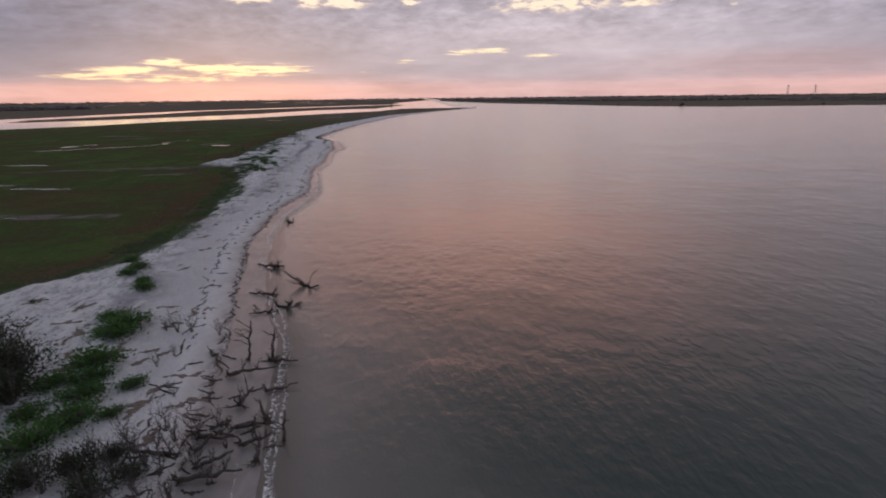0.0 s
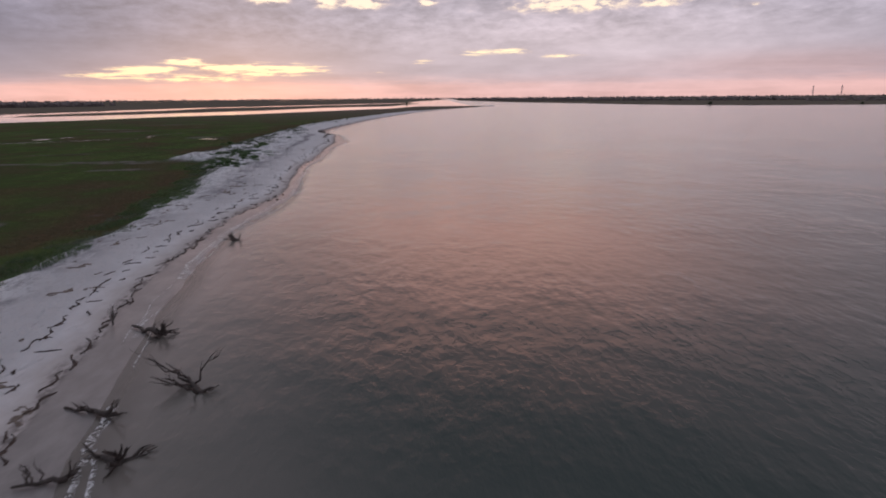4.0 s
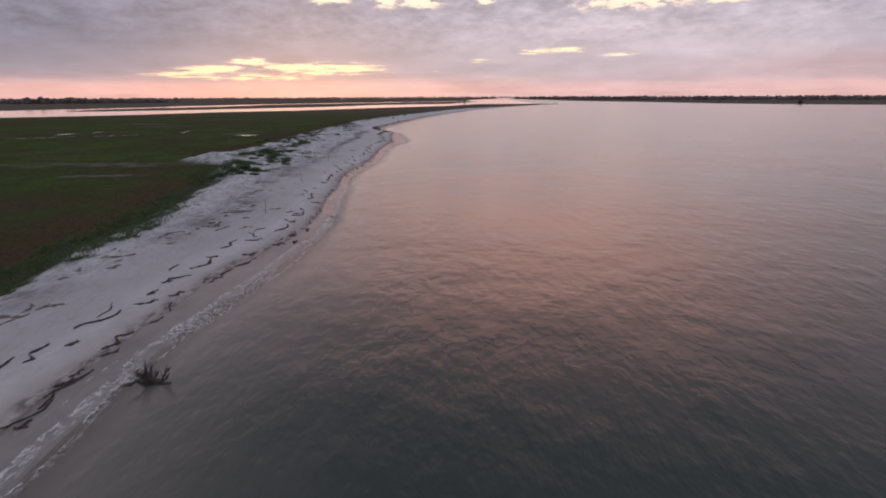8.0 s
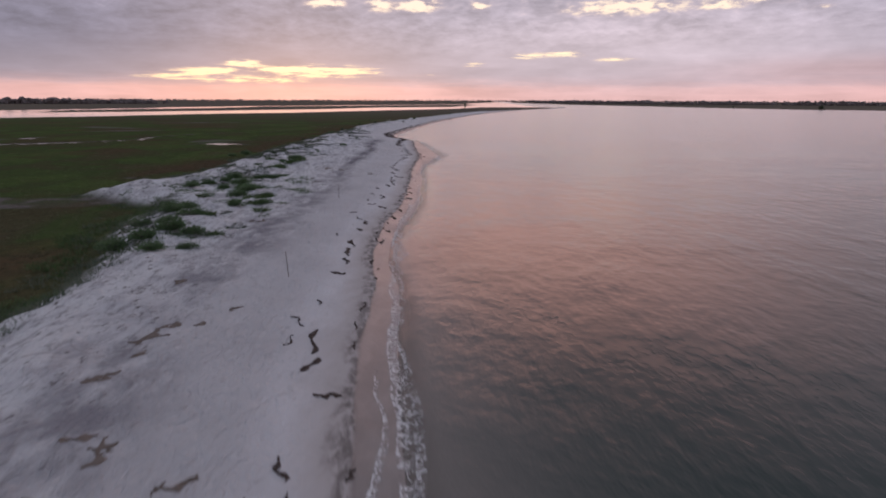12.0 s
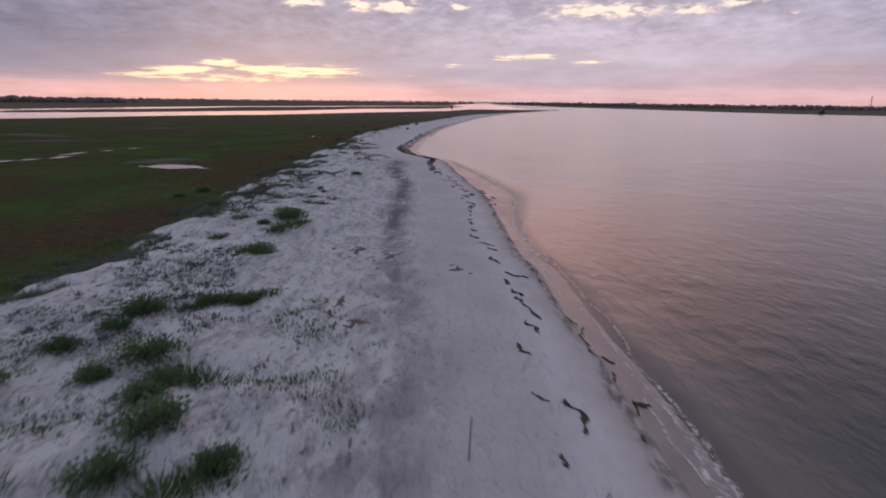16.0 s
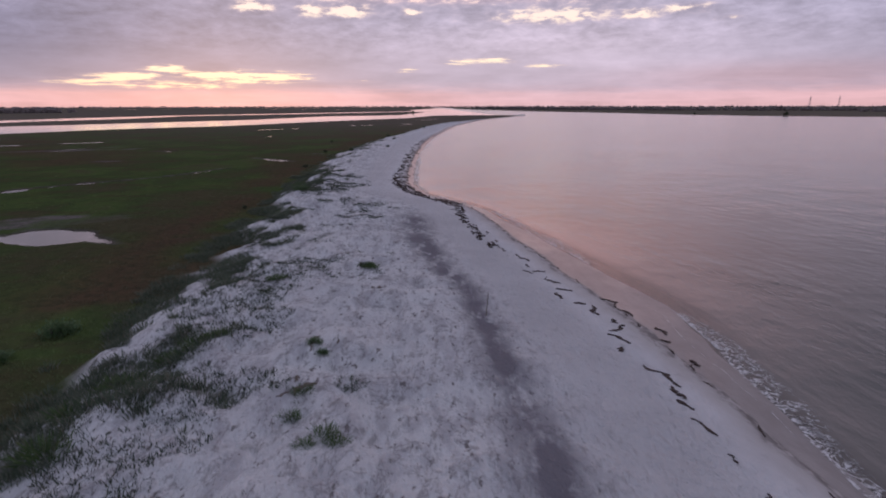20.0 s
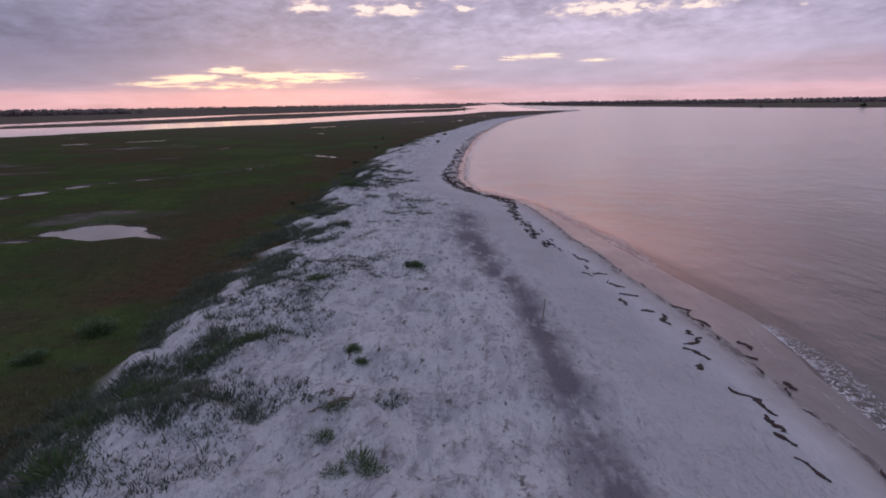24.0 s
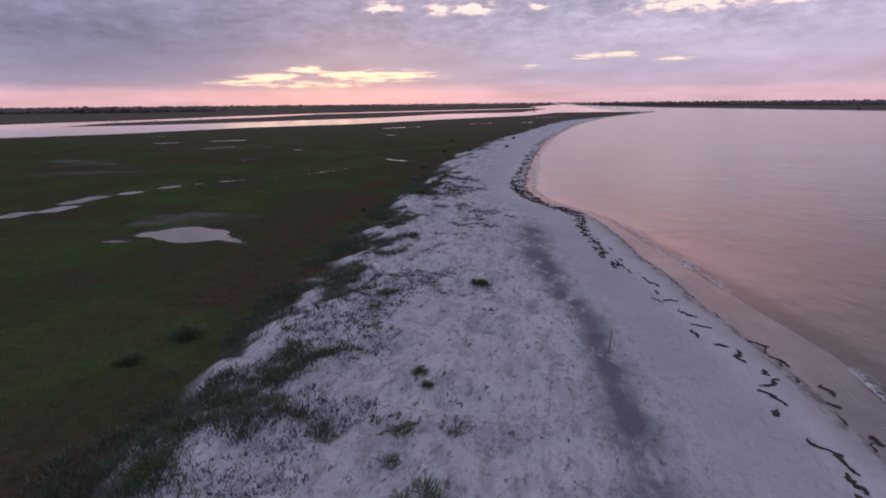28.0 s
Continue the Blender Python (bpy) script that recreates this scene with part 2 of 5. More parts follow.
ISLAND = [(-322, 418), (-262, 462), (-205, 545), (-175, 590), (-138, 730), (-60, 800), (-24, 1120), (-60, 1150), (-170, 960), (-300, 760), (-300, 640), (-322, 560), (-345, 480)]
WEST = [(-4400, -300), (-2500, -380), (-900, 60), (-560, 260), (-440, 380), (-400, 470), (-372, 560), (-365, 650), (-345, 720), (-330, 800), (-200, 1010), (-90, 1190), (-40, 1260),
        (-60, 1500), (-10, 1900), (60, 2600), (40, 4400), (-4400, 4400)]
EAST = [(150, 1420), (165, 1230), (245, 960), (282, 790), (318, 705), (385, 648), (520, 640), (800, 560), (1500, 300), (2600, -100), (4400, -500), (4400, 4400), (90, 4400), (110, 2600), (80, 1900)]
# inner edge of the sand: x for each y
MARSH_Y = [-900, -60, -20, 5, 13.5, 18.6, 24.3, 42.7, 52.5, 62.9, 74.9, 90.8, 96.3, 99.3, 102.5, 104.5, 107, 110, 112.5, 115, 119, 124, 131, 137, 141, 147, 158, 166, 178, 190, 206, 252, 300, 400, 470, 560, 700, 800]
MARSH_X = [-20, -44, -42, -40, -36.8, -32.7, -30.3, -30.1, -31.6, -33.0, -34.8, -39.3, -42.5, -44.0, -43.5, -45.5, -51, -55, -54.0, -52.4, -51.0, -50.9, -50.8, -51.3, -52.4, -53.0, -53.0, -54.0, -54.3, -54.5, -56, -57, -52, -37, -25, 6, 58, 86]
# width of the wet strip along the shore, as a share of the usual
WET_Y = [-10, 4, 10, 23, 29, 39, 46, 55, 60, 64, 72, 83, 90, 96, 103, 113, 127, 138, 147, 154, 164, 171, 181, 190, 200, 230]
WET_F = [1.9, 1.9, 1.4, 1.2, 1.4, 1.0, 0.95, 1.4, 1.15, 0.9, 0.75, 0.75, 0.5, 0.55, 0.8, 0.75, 0.7, 0.7, 1.2, 1.75, 1.55, 1.35, 0.8, 0.7, 0.6, 0.35]
LANE_Y = [70, 80, 89.6, 95, 100, 108, 119, 124, 131, 135, 141, 145.5, 150, 155, 160.5, 167, 177]
LANE_X = [-29.3, -30.4, -31.3, -31.6, -31.7, -32.2, -33.1, -33.9, -35.0, -35.3, -35.6, -35.85, -36.0, -36.5, -38.0, -39.2, -39.7]
# still water in the marsh: x, y, half length, half width, turn in degrees
PONDS = [(-72.3, 173.6, 4.9, 3.0, -35), (-67.4, 172.3, 2.6, 0.6, -30), (-58.2, 122.2, 1.2, 0.5, 0), (-77, 170, 1.2, 0.5, 0), (-129, 272, 9, 1.0, 20), (-131, 279, 11, 1.7, 28), (-70.2, 244.6, 8, 0.8, -39), (-96, 337, 5, 1.4, 30), (-103, 269, 4, .8, 40),
         (-104, 242, 2.5, .8, 0), (-137, 226.5, 3, 0.6, 10), (-87.5, 123.3, 7.0, 1.2, 16), (-103, 117.6, 8.5, 1.4, -8), (-125.7, 181, 8.5, 1.1, 70), (-74.2, 76.2, 6, 1.1, -8), (-83.1, 81.3, 3, .8, 0), (-59.8, 48.4, 2.4, .5, 10),
         (-107.8, 92.1, 9, 1.3, 12), (-150, 150, 8, 1.2, 25), (-160, 210, 5, 0.8, 20), (-110, 400, 16, 2.2, 50), (-70, 455, 14, 1.8, 55), (-185, 330, 14, 2, 40),
         (-150, 300, 16, 1.7, 38), (-46, 470, 9, 1.3, 60), (-88, 210, 1.6, .5, 30), (-30, 585, 18, 2, 60), (-64, 258, 1.6, .5, 20)]
CREEKLET = [(-130, 160), (-114, 168), (-100, 177), (-96.3, 182.8), (-98.6, 190), (-96.7, 194.4), (-93.3, 203.6), (-89, 208.5), (-80.9, 215.3), (-74.6, 228.4)]
# bare mounds of blown sand along the marsh edge: x, y, size
LOBES = [(-50.5, 109.4, 3.0), (-53.5, 110.0, 2.6), (-47.5, 108.6, 2.4), (-50.6, 152.3, 1.1), (-52.8, 156.3, 1.5), (-53.4, 166.6, 2.1), (-51.2, 172.4, 1.5), (-51.2, 184.4, 1.8), (-54.4, 189.7, 1.9), (-55, 231, 2.4), (-55.8, 249, 2.4), (-51.7, 149.0, 1.3), (-53.2, 147.3, 0.8), (-55.2, 207, 1.8)]
MUD = [(-76, 179.5, 5.5, 3.2, 20), (-72, 105, 24, 2.2, 9), (-52.5, 107, 8, 1.8, 28), (-96, 60, 20, 3, 8), (-53, 48, 10, 1.9, -5), (-37.5, 52.6, 1.3, 0.6, 20), (-129, 272, 15, 3.2, 20), (-134, 232, 16, 3.5, -15),
       (-120, 215, 12, 3, 20), (-55.9, 93.5, 9, 1.2, 8), (-74, 75, 7, 0.9, -14)]
FARWATER = [(-520, 760, 60, 9, 35), (-430, 900, 90, 8, 42), (-350, 1010, 80, 9, 45), (-620, 1050, 110, 12, 30), (-240, 1240, 70, 10, 50), (-420, 1350, 110, 14, 45), (-700, 1500, 160, 18, 35), (-150, 1420, 50, 9, 60),
            (-300, 1700, 150, 20, 50), (-120, 620, 0, 0, 0), (-230, 640, 22, 3, 50), (-800, 700, 110, 9, 25), (430, 700, 30, 3, -8), (610, 720, 46, 3, -12), (330, 900, 30, 3, -40), (-1000, 1900, 260, 26, 35), (-500, 2300, 200, 30, 40)]


def oval(rows, x, y, warp):
    """Signed distance, roughly, to a set of ovals, positive inside."""
    out = np.full(np.shape(x), -1e3)
    for cx, cy, a, b, turn in rows:
        if not a:
            continue
        c, s = math.cos(radians(turn)), math.sin(radians(turn))
        u, v = ((x - cx) * c + (y - cy) * s) / a, (-(x - cx) * s + (y - cy) * c) / b
        out = np.maximum(out, (1 - np.sqrt(u * u + v * v) + warp) * b)
    return out


def polyline(line, x, y):
    best = np.full(np.shape(x), 1e12)
    for (ax, ay), (bx, by) in zip(line, line[1:]):
        dx, dy = bx - ax, by - ay
        t = np.clip(((x - ax) * dx + (y - ay) * dy) / (dx * dx + dy * dy), 0, 1)
        best = np.minimum(best, (x - ax - t * dx) ** 2 + (y - ay - t * dy) ** 2)
    return np.sqrt(best)


def land(x, y):
    """Height and the zones of the ground at x, y (arrays)."""
    x, y = np.asarray(x, np.float32), np.asarray(y, np.float32)
    far = np.hypot(x, y - 60)
    wob = fbm(x, y, 9, 3, 5)
    grow = np.clip(far / 250, 0.25, 3)
    wx, wy = x + 1.2 * grow * fbm(x, y, 14, 4, 11), y + 1.2 * grow * fbm(x, y, 14, 4, 23)
    sx_ = x + 0.35 * fbm(x, y, 5, 3, 31)
    ds = polyline(shore_line, sx_, y)
    d = np.where(within(MAIN, sx_, y), 1, -1) * ds
    out = far > 170
    edge = np.interp(y, MARSH_Y, MARSH_X)
    inland = edge - x + (1.5 + 0.7 * step(y, 105, 125)) * fbm(x, y, 7, 4, 41) + 0.8 * fbm(x, y, 2.4, 3, 43)     # positive in the marsh
    sand = 1 - step(inland, -0.6, 0.9)
    b = np.where(d > 0, ds, d)
    b = np.where(b < 0, b / np.interp(y, WET_Y, WET_F), b)
    beach = np.interp(b, [-60, -25, -8, -4.0, -2.1, -0.9, 0, 0.12, 0.5, 3, 8, 16, 40], [-4, -2.4, -0.95, -0.42, -0.03, 0.07, 0.17, 0.24, 0.30, 0.58, 0.92, 1.0, 1.0])
    up = step(b, 2.5, 9)
    hum = fbm(x, y, 3.1, 4, 51)
    beach = beach + up * (0.25 * hum + 0.25 * fbm(x, y, 1.35, 2, 57)) * (0.6 + 0.6 * step(b, 9, 13))
    ridge = np.exp(-((inland + 2.6) / 2.6) ** 2) * step(b, 8, 13)
    drift = (1 - np.abs(fbm(x * 0.9 + 0.35 * y, y * 0.55 - 0.3 * x, 2.6, 3, 63))) ** 3
    beach = beach + up * 0.20 * drift * step(b, 6, 11)
    lobe = np.zeros(np.shape(x))
    for cx, cy, r in LOBES:
        lobe = np.maximum(lobe, np.exp(-((x - cx) / (r * 0.8)) ** 2 - ((y - cy) / (r * 1.3)) ** 2))
    lobe = lobe * (1 + 0.7 * fbm(x, y, 1.3, 3, 65))
    beach = beach + ridge * (0.18 + 0.45 * np.clip(fbm(x, y, 5.5, 3, 61) + 0.15, 0, 1))
    lane = np.exp(-((x - np.interp(y, LANE_Y, LANE_X) + 0.2 * wob) / (np.interp(y, [80, 110, 130, 142, 150, 158, 168], [1.2, 1.0, 0.85, 0.95, 0.7, 0.9, 1.3]) + 0.2 * fbm(x, y, 7, 2, 71))) ** 2) * step(y, 70, 92) * (1 - step(y, 172, 184)) * np.interp(y, [112, 135], [0.62, 1.0])
    lane = np.maximum(lane, 0.9 * 0.85 * np.exp(-((b - 7.4) / 1.9) ** 2) * step(fbm(x, y, 4, 4, 73), -0.25, 0.2) * step(y, -10, 5) * (1 - step(y, 104, 122)))
    lane = lane * (0.6 + 0.6 * step(fbm(x, y, 2.2, 3, 75), -0.25, 0.25) + 0.5 * step(y, 125, 140))
    beach = beach - 0.05 * lane
    taper = 0.72 * step(inland, -4.5, 0.6)
    beach = beach * (1 - taper) + 0.34 * taper + 0.22 * lobe
    marsh = 0.15 + 0.05 * fbm(x, y, 12, 4, 81) + 0.03 * fbm(x, y, 2, 2, 83)
    z = sand * beach + (1 - sand) * marsh
    dc = np.full(np.shape(x), 99.0)
    dc[out] = sdf(MAIN_COARSE, wx[out], wy[out])
    bank = np.interp(dc, [-30, -2, 0, 2.5, 6], [-2, -0.35, 0.0, 0.12, 2.0])
    z = np.where((dc < 8) & (ds > 14), np.minimum(z, bank), z)
    z = np.where(d < 0, np.where(ds < 60, np.minimum(beach, 0.24), -3.0), z)
    for poly in (ISLAND, WEST, EAST):
        e = np.full(np.shape(x), -30.0)
        e[out] = sdf(poly, wx[out], wy[out])
        z = np.maximum(z, np.interp(e, [-30, -2, 0, 3, 8, 60], [-3, -0.4, 0.0, 0.14, 0.18, 0.3]) + np.where(e > 3, 0.05 * fbm(x, y, 30, 3, 91), 0))
    warp = 0.55 * fbm(x, y, 3.2, 4, 101)
    pond = oval(PONDS, x, y, warp)
    wet = np.maximum(pond, np.interp(y, [170, 181, 187, 195, 210], [1.6, 1.2, 0.9, 0.62, 0.5]) + 0.3 * wob - polyline(CREEKLET, x + 0.8 * fbm(x, y, 6, 3, 7), y))
    wet = np.where(sand > 0.6, -9, wet)
    z = np.where(wet > -1.5, np.minimum(z, np.interp(wet, [-1.0, -0.2, 0.0, 0.5], [0.75, 0.10, 0.0, -1.0])), z)
    fw = np.where(far > 260, oval(FARWATER, wx, wy, 0.5 * fbm(x, y, 40, 4, 111)), -9)
    z = np.where(fw > -3, np.minimum(z, np.interp(fw, [-3, 0, 1], [0.5, 0.0, -0.7])), z)
    mud = np.clip(step(oval(MUD, x, y, 0.9 * fbm(x, y, 5, 5, 121)), -0.1, 0.6) * (0.25 + 0.75 * step(fbm(x, y, 2.6, 4, 127), -0.15, 0.15)) + 0.7 * step(wet, -0.25, -0.05), 0, 1) * (1 - sand)
    brown = 0.75 * step(fbm(x, y, 22, 4, 131) + 0.3 * fbm(x, y, 4, 3, 133), 0.05, 0.50)
    brown = np.maximum(brown, np.exp(-((inland - 5.5) / 4.5) ** 2) * step(fbm(x, y, 8, 3, 137), -0.35, 0.1))
    near = np.interp(y, MARSH_Y, MARSH_X) - x
    near = np.where(near < 0, near / np.interp(y, [132, 142, 170, 190], [0.85, 1.6, 1.6, 1.2]), near)
    veg = 0.8 * step(fbm(x, y, 2.6, 4, 301) - np.interp(near, [-6.5, -4.5, -2.8, -0.5, 1.5, 3.2], [0.60, 0.42, 0.16, -0.16, -0.20, 0.15]), 0.0, 0.16) * step(near, -7, -5) * (1 - step(near, 2.5, 4)) * step(y, 95, 108) * (1 - step(lobe, 0.2, 0.4))
    return z, dict(veg=veg, lobe=lobe, sand=sand * (d > -30) * (far < 1200), beach=b, lane=lane, mud=mud, brown=brown)


def grid_lines(lo, hi, fine, a, b, growth, cap, growth2=1.12):
    out = list(np.arange(a, b, fine))
    s, p = fine, out[-1]
    while p < hi:
        s = s * growth if s < cap else (s if abs(p) < 1500 else s * growth2)
        p += s
        out.append(p)
    s, p = fine, a
    left = []
    while p > lo:
        s = s * growth if s < cap else (s if abs(p) < 1000 else s * growth2)
        p -= s
        left.append(p)
    return np.array(left[::-1] + out)


def sheet(name, gx, gy, z, layers, material):
    """One mesh over a grid of lines."""
    nx, ny = len(gx), len(gy)
    X, Y = np.meshgrid(gx, gy)
    co = np.stack([X, Y, z], -1).reshape(-1, 3).astype(np.float32)
    i = (np.arange(ny - 1)[:, None] * nx + np.arange(nx - 1)[None]).ravel()
    quads = np.stack([i, i + 1, i + 1 + nx, i + nx], -1).astype(np.int32)
    me = bpy.data.meshes.new(name)
    me.vertices.add(len(co))
    me.vertices.foreach_set("co", co.ravel())
    me.loops.add(quads.size)
    me.loops.foreach_set("vertex_index", quads.ravel())
    me.polygons.add(len(quads))
    me.polygons.foreach_set("loop_start", np.arange(0, quads.size, 4, dtype=np.int32))
    me.polygons.foreach_set("use_smooth", np.ones(len(quads), bool))
    me.update(calc_edges=True)
    for key, values in layers.items():
        at = me.attributes.new(key, "FLOAT", "POINT")
        at.data.foreach_set("value", np.asarray(values, np.float32).ravel())
    me.materials.append(material)
    return new(name, me)

# ---- materials ----
def material(name):
    m = bpy.data.materials.new(name)
    m.use_nodes = True
    t = m.node_tree
    return m, t, t.nodes["Principled BSDF"]


def attr_(t, name):
    n = t.nodes.new("ShaderNodeAttribute")
    n.attribute_name = name
    return n.outputs["Fac"]


def place_(t, sx=1.0, sy=1.0, sz=1.0, turn=0.0):
    g = t.nodes.new("ShaderNodeNewGeometry")
    m = t.nodes.new("ShaderNodeMapping")
    m.inputs["Scale"].default_value = (sx, sy, sz)
    m.inputs["Rotation"].default_value = (0, 0, radians(turn))
    t.links.new(g.outputs["Position"], m.inputs[0])
    return m.outputs[0]


def relief_(t, bsdf, height, strength, distance):
    n = t.nodes.new("ShaderNodeBump")
    n.inputs["Strength"].default_value, n.inputs["Distance"].default_value = strength, distance
    t.links.new(height, n.inputs["Height"])
    t.links.new(n.outputs[0], bsdf.inputs["Normal"])


MARSH_RAMP = [(0.30, (0.108, 0.090, 0.055)), (0.42, (0.088, 0.090, 0.046)), (0.50, (0.076, 0.104, 0.040)), (0.58, (0.092, 0.130, 0.044)), (0.70, (0.102, 0.094, 0.052))]


def ground_material():
    m, t, p = material("beach_and_marsh_ground")
    pos = place_(t)
    along = place_(t, 1.0, 0.45, 1.0, 8)
    n1, n2, n3 = noise_(t, pos, 0.22, 5, 0.6), noise_(t, along, 1.1, 6, 0.62, 0.25), noise_(t, pos, 7.0, 4, 0.6)
    n4 = noise_(t, along, 3.2, 5, 0.62, 0.3)
    # dry sand with grey tracks; the mottles paint in the shading of hummocks
    sand = mix_(t, span_(t, n1, 0.35, 0.68), (0.77, 0.76, 0.765), (0.68, 0.67, 0.685))
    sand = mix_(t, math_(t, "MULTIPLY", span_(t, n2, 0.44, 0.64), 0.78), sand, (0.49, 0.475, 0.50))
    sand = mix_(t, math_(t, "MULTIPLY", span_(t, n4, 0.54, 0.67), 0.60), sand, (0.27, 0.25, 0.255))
    # dark dabs: brown litter, plus lee-side shade put into the colour
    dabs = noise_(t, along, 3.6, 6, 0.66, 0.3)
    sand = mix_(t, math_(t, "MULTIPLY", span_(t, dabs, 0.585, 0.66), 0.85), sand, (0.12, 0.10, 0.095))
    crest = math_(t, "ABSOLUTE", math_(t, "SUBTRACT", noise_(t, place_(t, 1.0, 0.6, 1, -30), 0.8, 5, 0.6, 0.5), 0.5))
    # narrow crest lines darkened to draw the shade along drift edges
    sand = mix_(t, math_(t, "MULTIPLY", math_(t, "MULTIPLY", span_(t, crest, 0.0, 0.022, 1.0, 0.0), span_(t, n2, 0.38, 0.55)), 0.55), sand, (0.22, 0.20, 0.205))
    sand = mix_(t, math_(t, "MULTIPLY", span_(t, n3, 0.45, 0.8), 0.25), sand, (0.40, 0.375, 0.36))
    beach = attr_(t, "beach")
    damp = math_(t, "ADD", beach, math_(t, "MULTIPLY", math_(t, "SUBTRACT", n2, 0.5), 1.6))
    smooth = mix_(t, span_(t, n1, 0.3, 0.7), (0.65, 0.63, 0.64), (0.58, 0.56, 0.57))
    smooth = mix_(t, math_(t, "MULTIPLY", span_(t, n4, 0.58, 0.74), 0.35), smooth, (0.33, 0.30, 0.30))
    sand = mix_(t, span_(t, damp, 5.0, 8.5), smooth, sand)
    lane = math_(t, "MULTIPLY", attr_(t, "lane"), span_(t, n2, 0.26, 0.52))
    sand = mix_(t, math_(t, "MULTIPLY", lane, 0.84), sand, (0.215, 0.20, 0.225))
    sand = mix_(t, span_(t, damp, 0.2, 2.4, 1.0, 0.0), sand, (0.40, 0.36, 0.345))
    wet = span_(t, beach, -0.05, 0.15, 1.0, 0.0)
    sand = mix_(t, wet, sand, mix_(t, span_(t, n2, 0.35, 0.7), (0.165, 0.143, 0.135), (0.222, 0.195, 0.184)))
    sand = mix_(t, math_(t, "MULTIPLY", attr_(t, "veg"), span_(t, n4, 0.36, 0.56)), sand, mix_(t, n3, (0.075, 0.082, 0.058), (0.15, 0.145, 0.115)))
    tide = math_(t, "MULTIPLY", span_(t, beach, -0.12, 0.06), span_(t, damp, 0.15, 0.75, 1.0, 0.0))
    sand = mix_(t, math_(t, "MULTIPLY", math_(t, "MULTIPLY", tide, span_(t, n4, 0.38, 0.6)), 0.75), sand, (0.085, 0.070, 0.064))
    # marsh: several greens and rusty browns
    mg1, mg2 = noise_(t, place_(t, 1, 0.8), 0.07, 6, 0.62, 0.4), noise_(t, pos, 1.7, 5, 0.65)
    green = ramp_(t, mg1, MARSH_RAMP)
    rust = mix_(t, span_(t, mg2, 0.35, 0.7), (0.130, 0.078, 0.054), (0.086, 0.062, 0.043))
    marsh = mix_(t, math_(t, "MULTIPLY", attr_(t, "brown"), 0.8), green, rust)
    streak = noise_(t, place_(t, 0.30, 1.0, 1, 10), 0.30, 5, 0.62, 0.3)
    marsh = mix_(t, math_(t, "MULTIPLY", span_(t, streak, 0.50, 0.64), 0.6), marsh, (0.092, 0.074, 0.044))
    marsh = mix_(t, math_(t, "MULTIPLY", span_(t, streak, 0.28, 0.42, 1.0, 0.0), 0.5), marsh, (0.086, 0.118, 0.044))
    marsh = mix_(t, math_(t, "MULTIPLY", span_(t, mg2, 0.46, 0.66), 0.28), marsh, (0.036, 0.042, 0.026))
    sepg = t.nodes.new("ShaderNodeSeparateXYZ")
    g = t.nodes.new("ShaderNodeNewGeometry")
    t.links.new(g.outputs["Position"], sepg.inputs[0])
    height = sepg.outputs[2]
    marsh = mix_(t, span_(t, height, 0.01, 0.06, 1.0, 0.0), marsh, (0.10, 0.080, 0.060))
    mud = mix_(t, span_(t, mg2, 0.4, 0.7), (0.215, 0.19, 0.18), (0.12, 0.105, 0.092))
    marsh = mix_(t, math_(t, "MULTIPLY", attr_(t, "mud"), span_(t, mg2, 0.25, 0.5)), marsh, mud)
    # far marsh goes brown; haze is mixed in as paler grey with distance
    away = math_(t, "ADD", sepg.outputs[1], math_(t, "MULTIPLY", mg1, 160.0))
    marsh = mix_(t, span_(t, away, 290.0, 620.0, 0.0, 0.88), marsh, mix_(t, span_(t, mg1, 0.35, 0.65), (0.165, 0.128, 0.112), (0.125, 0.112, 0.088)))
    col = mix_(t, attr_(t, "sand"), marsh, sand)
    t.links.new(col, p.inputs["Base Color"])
    rough = math_(t, "SUBTRACT", 0.92, math_(t, "MULTIPLY", math_(t, "MULTIPLY", wet, attr_(t, "sand")), math_(t, "ADD", 0.42, math_(t, "MULTIPLY", n1, 0.3))))
    t.links.new(rough, p.inputs["Roughness"])
    t.links.new(math_(t, "MULTIPLY", attr_(t, "sand"), math_(t, "ADD", 0.3, math_(t, "MULTIPLY", wet, 0.3))), p.inputs["Specular IOR Level"])
    dry = math_(t, "MULTIPLY", span_(t, beach, 0.2, 4.0, 0.03, 1.0), math_(t, "ADD", math_(t, "SUBTRACT", n2, math_(t, "MULTIPLY", crest, 1.2)), math_(t, "ADD", math_(t, "MULTIPLY", n3, 0.25), math_(t, "MULTIPLY", n4, 0.6))))
    relief_(t, p, dry, 1.0, 0.68)
    return m


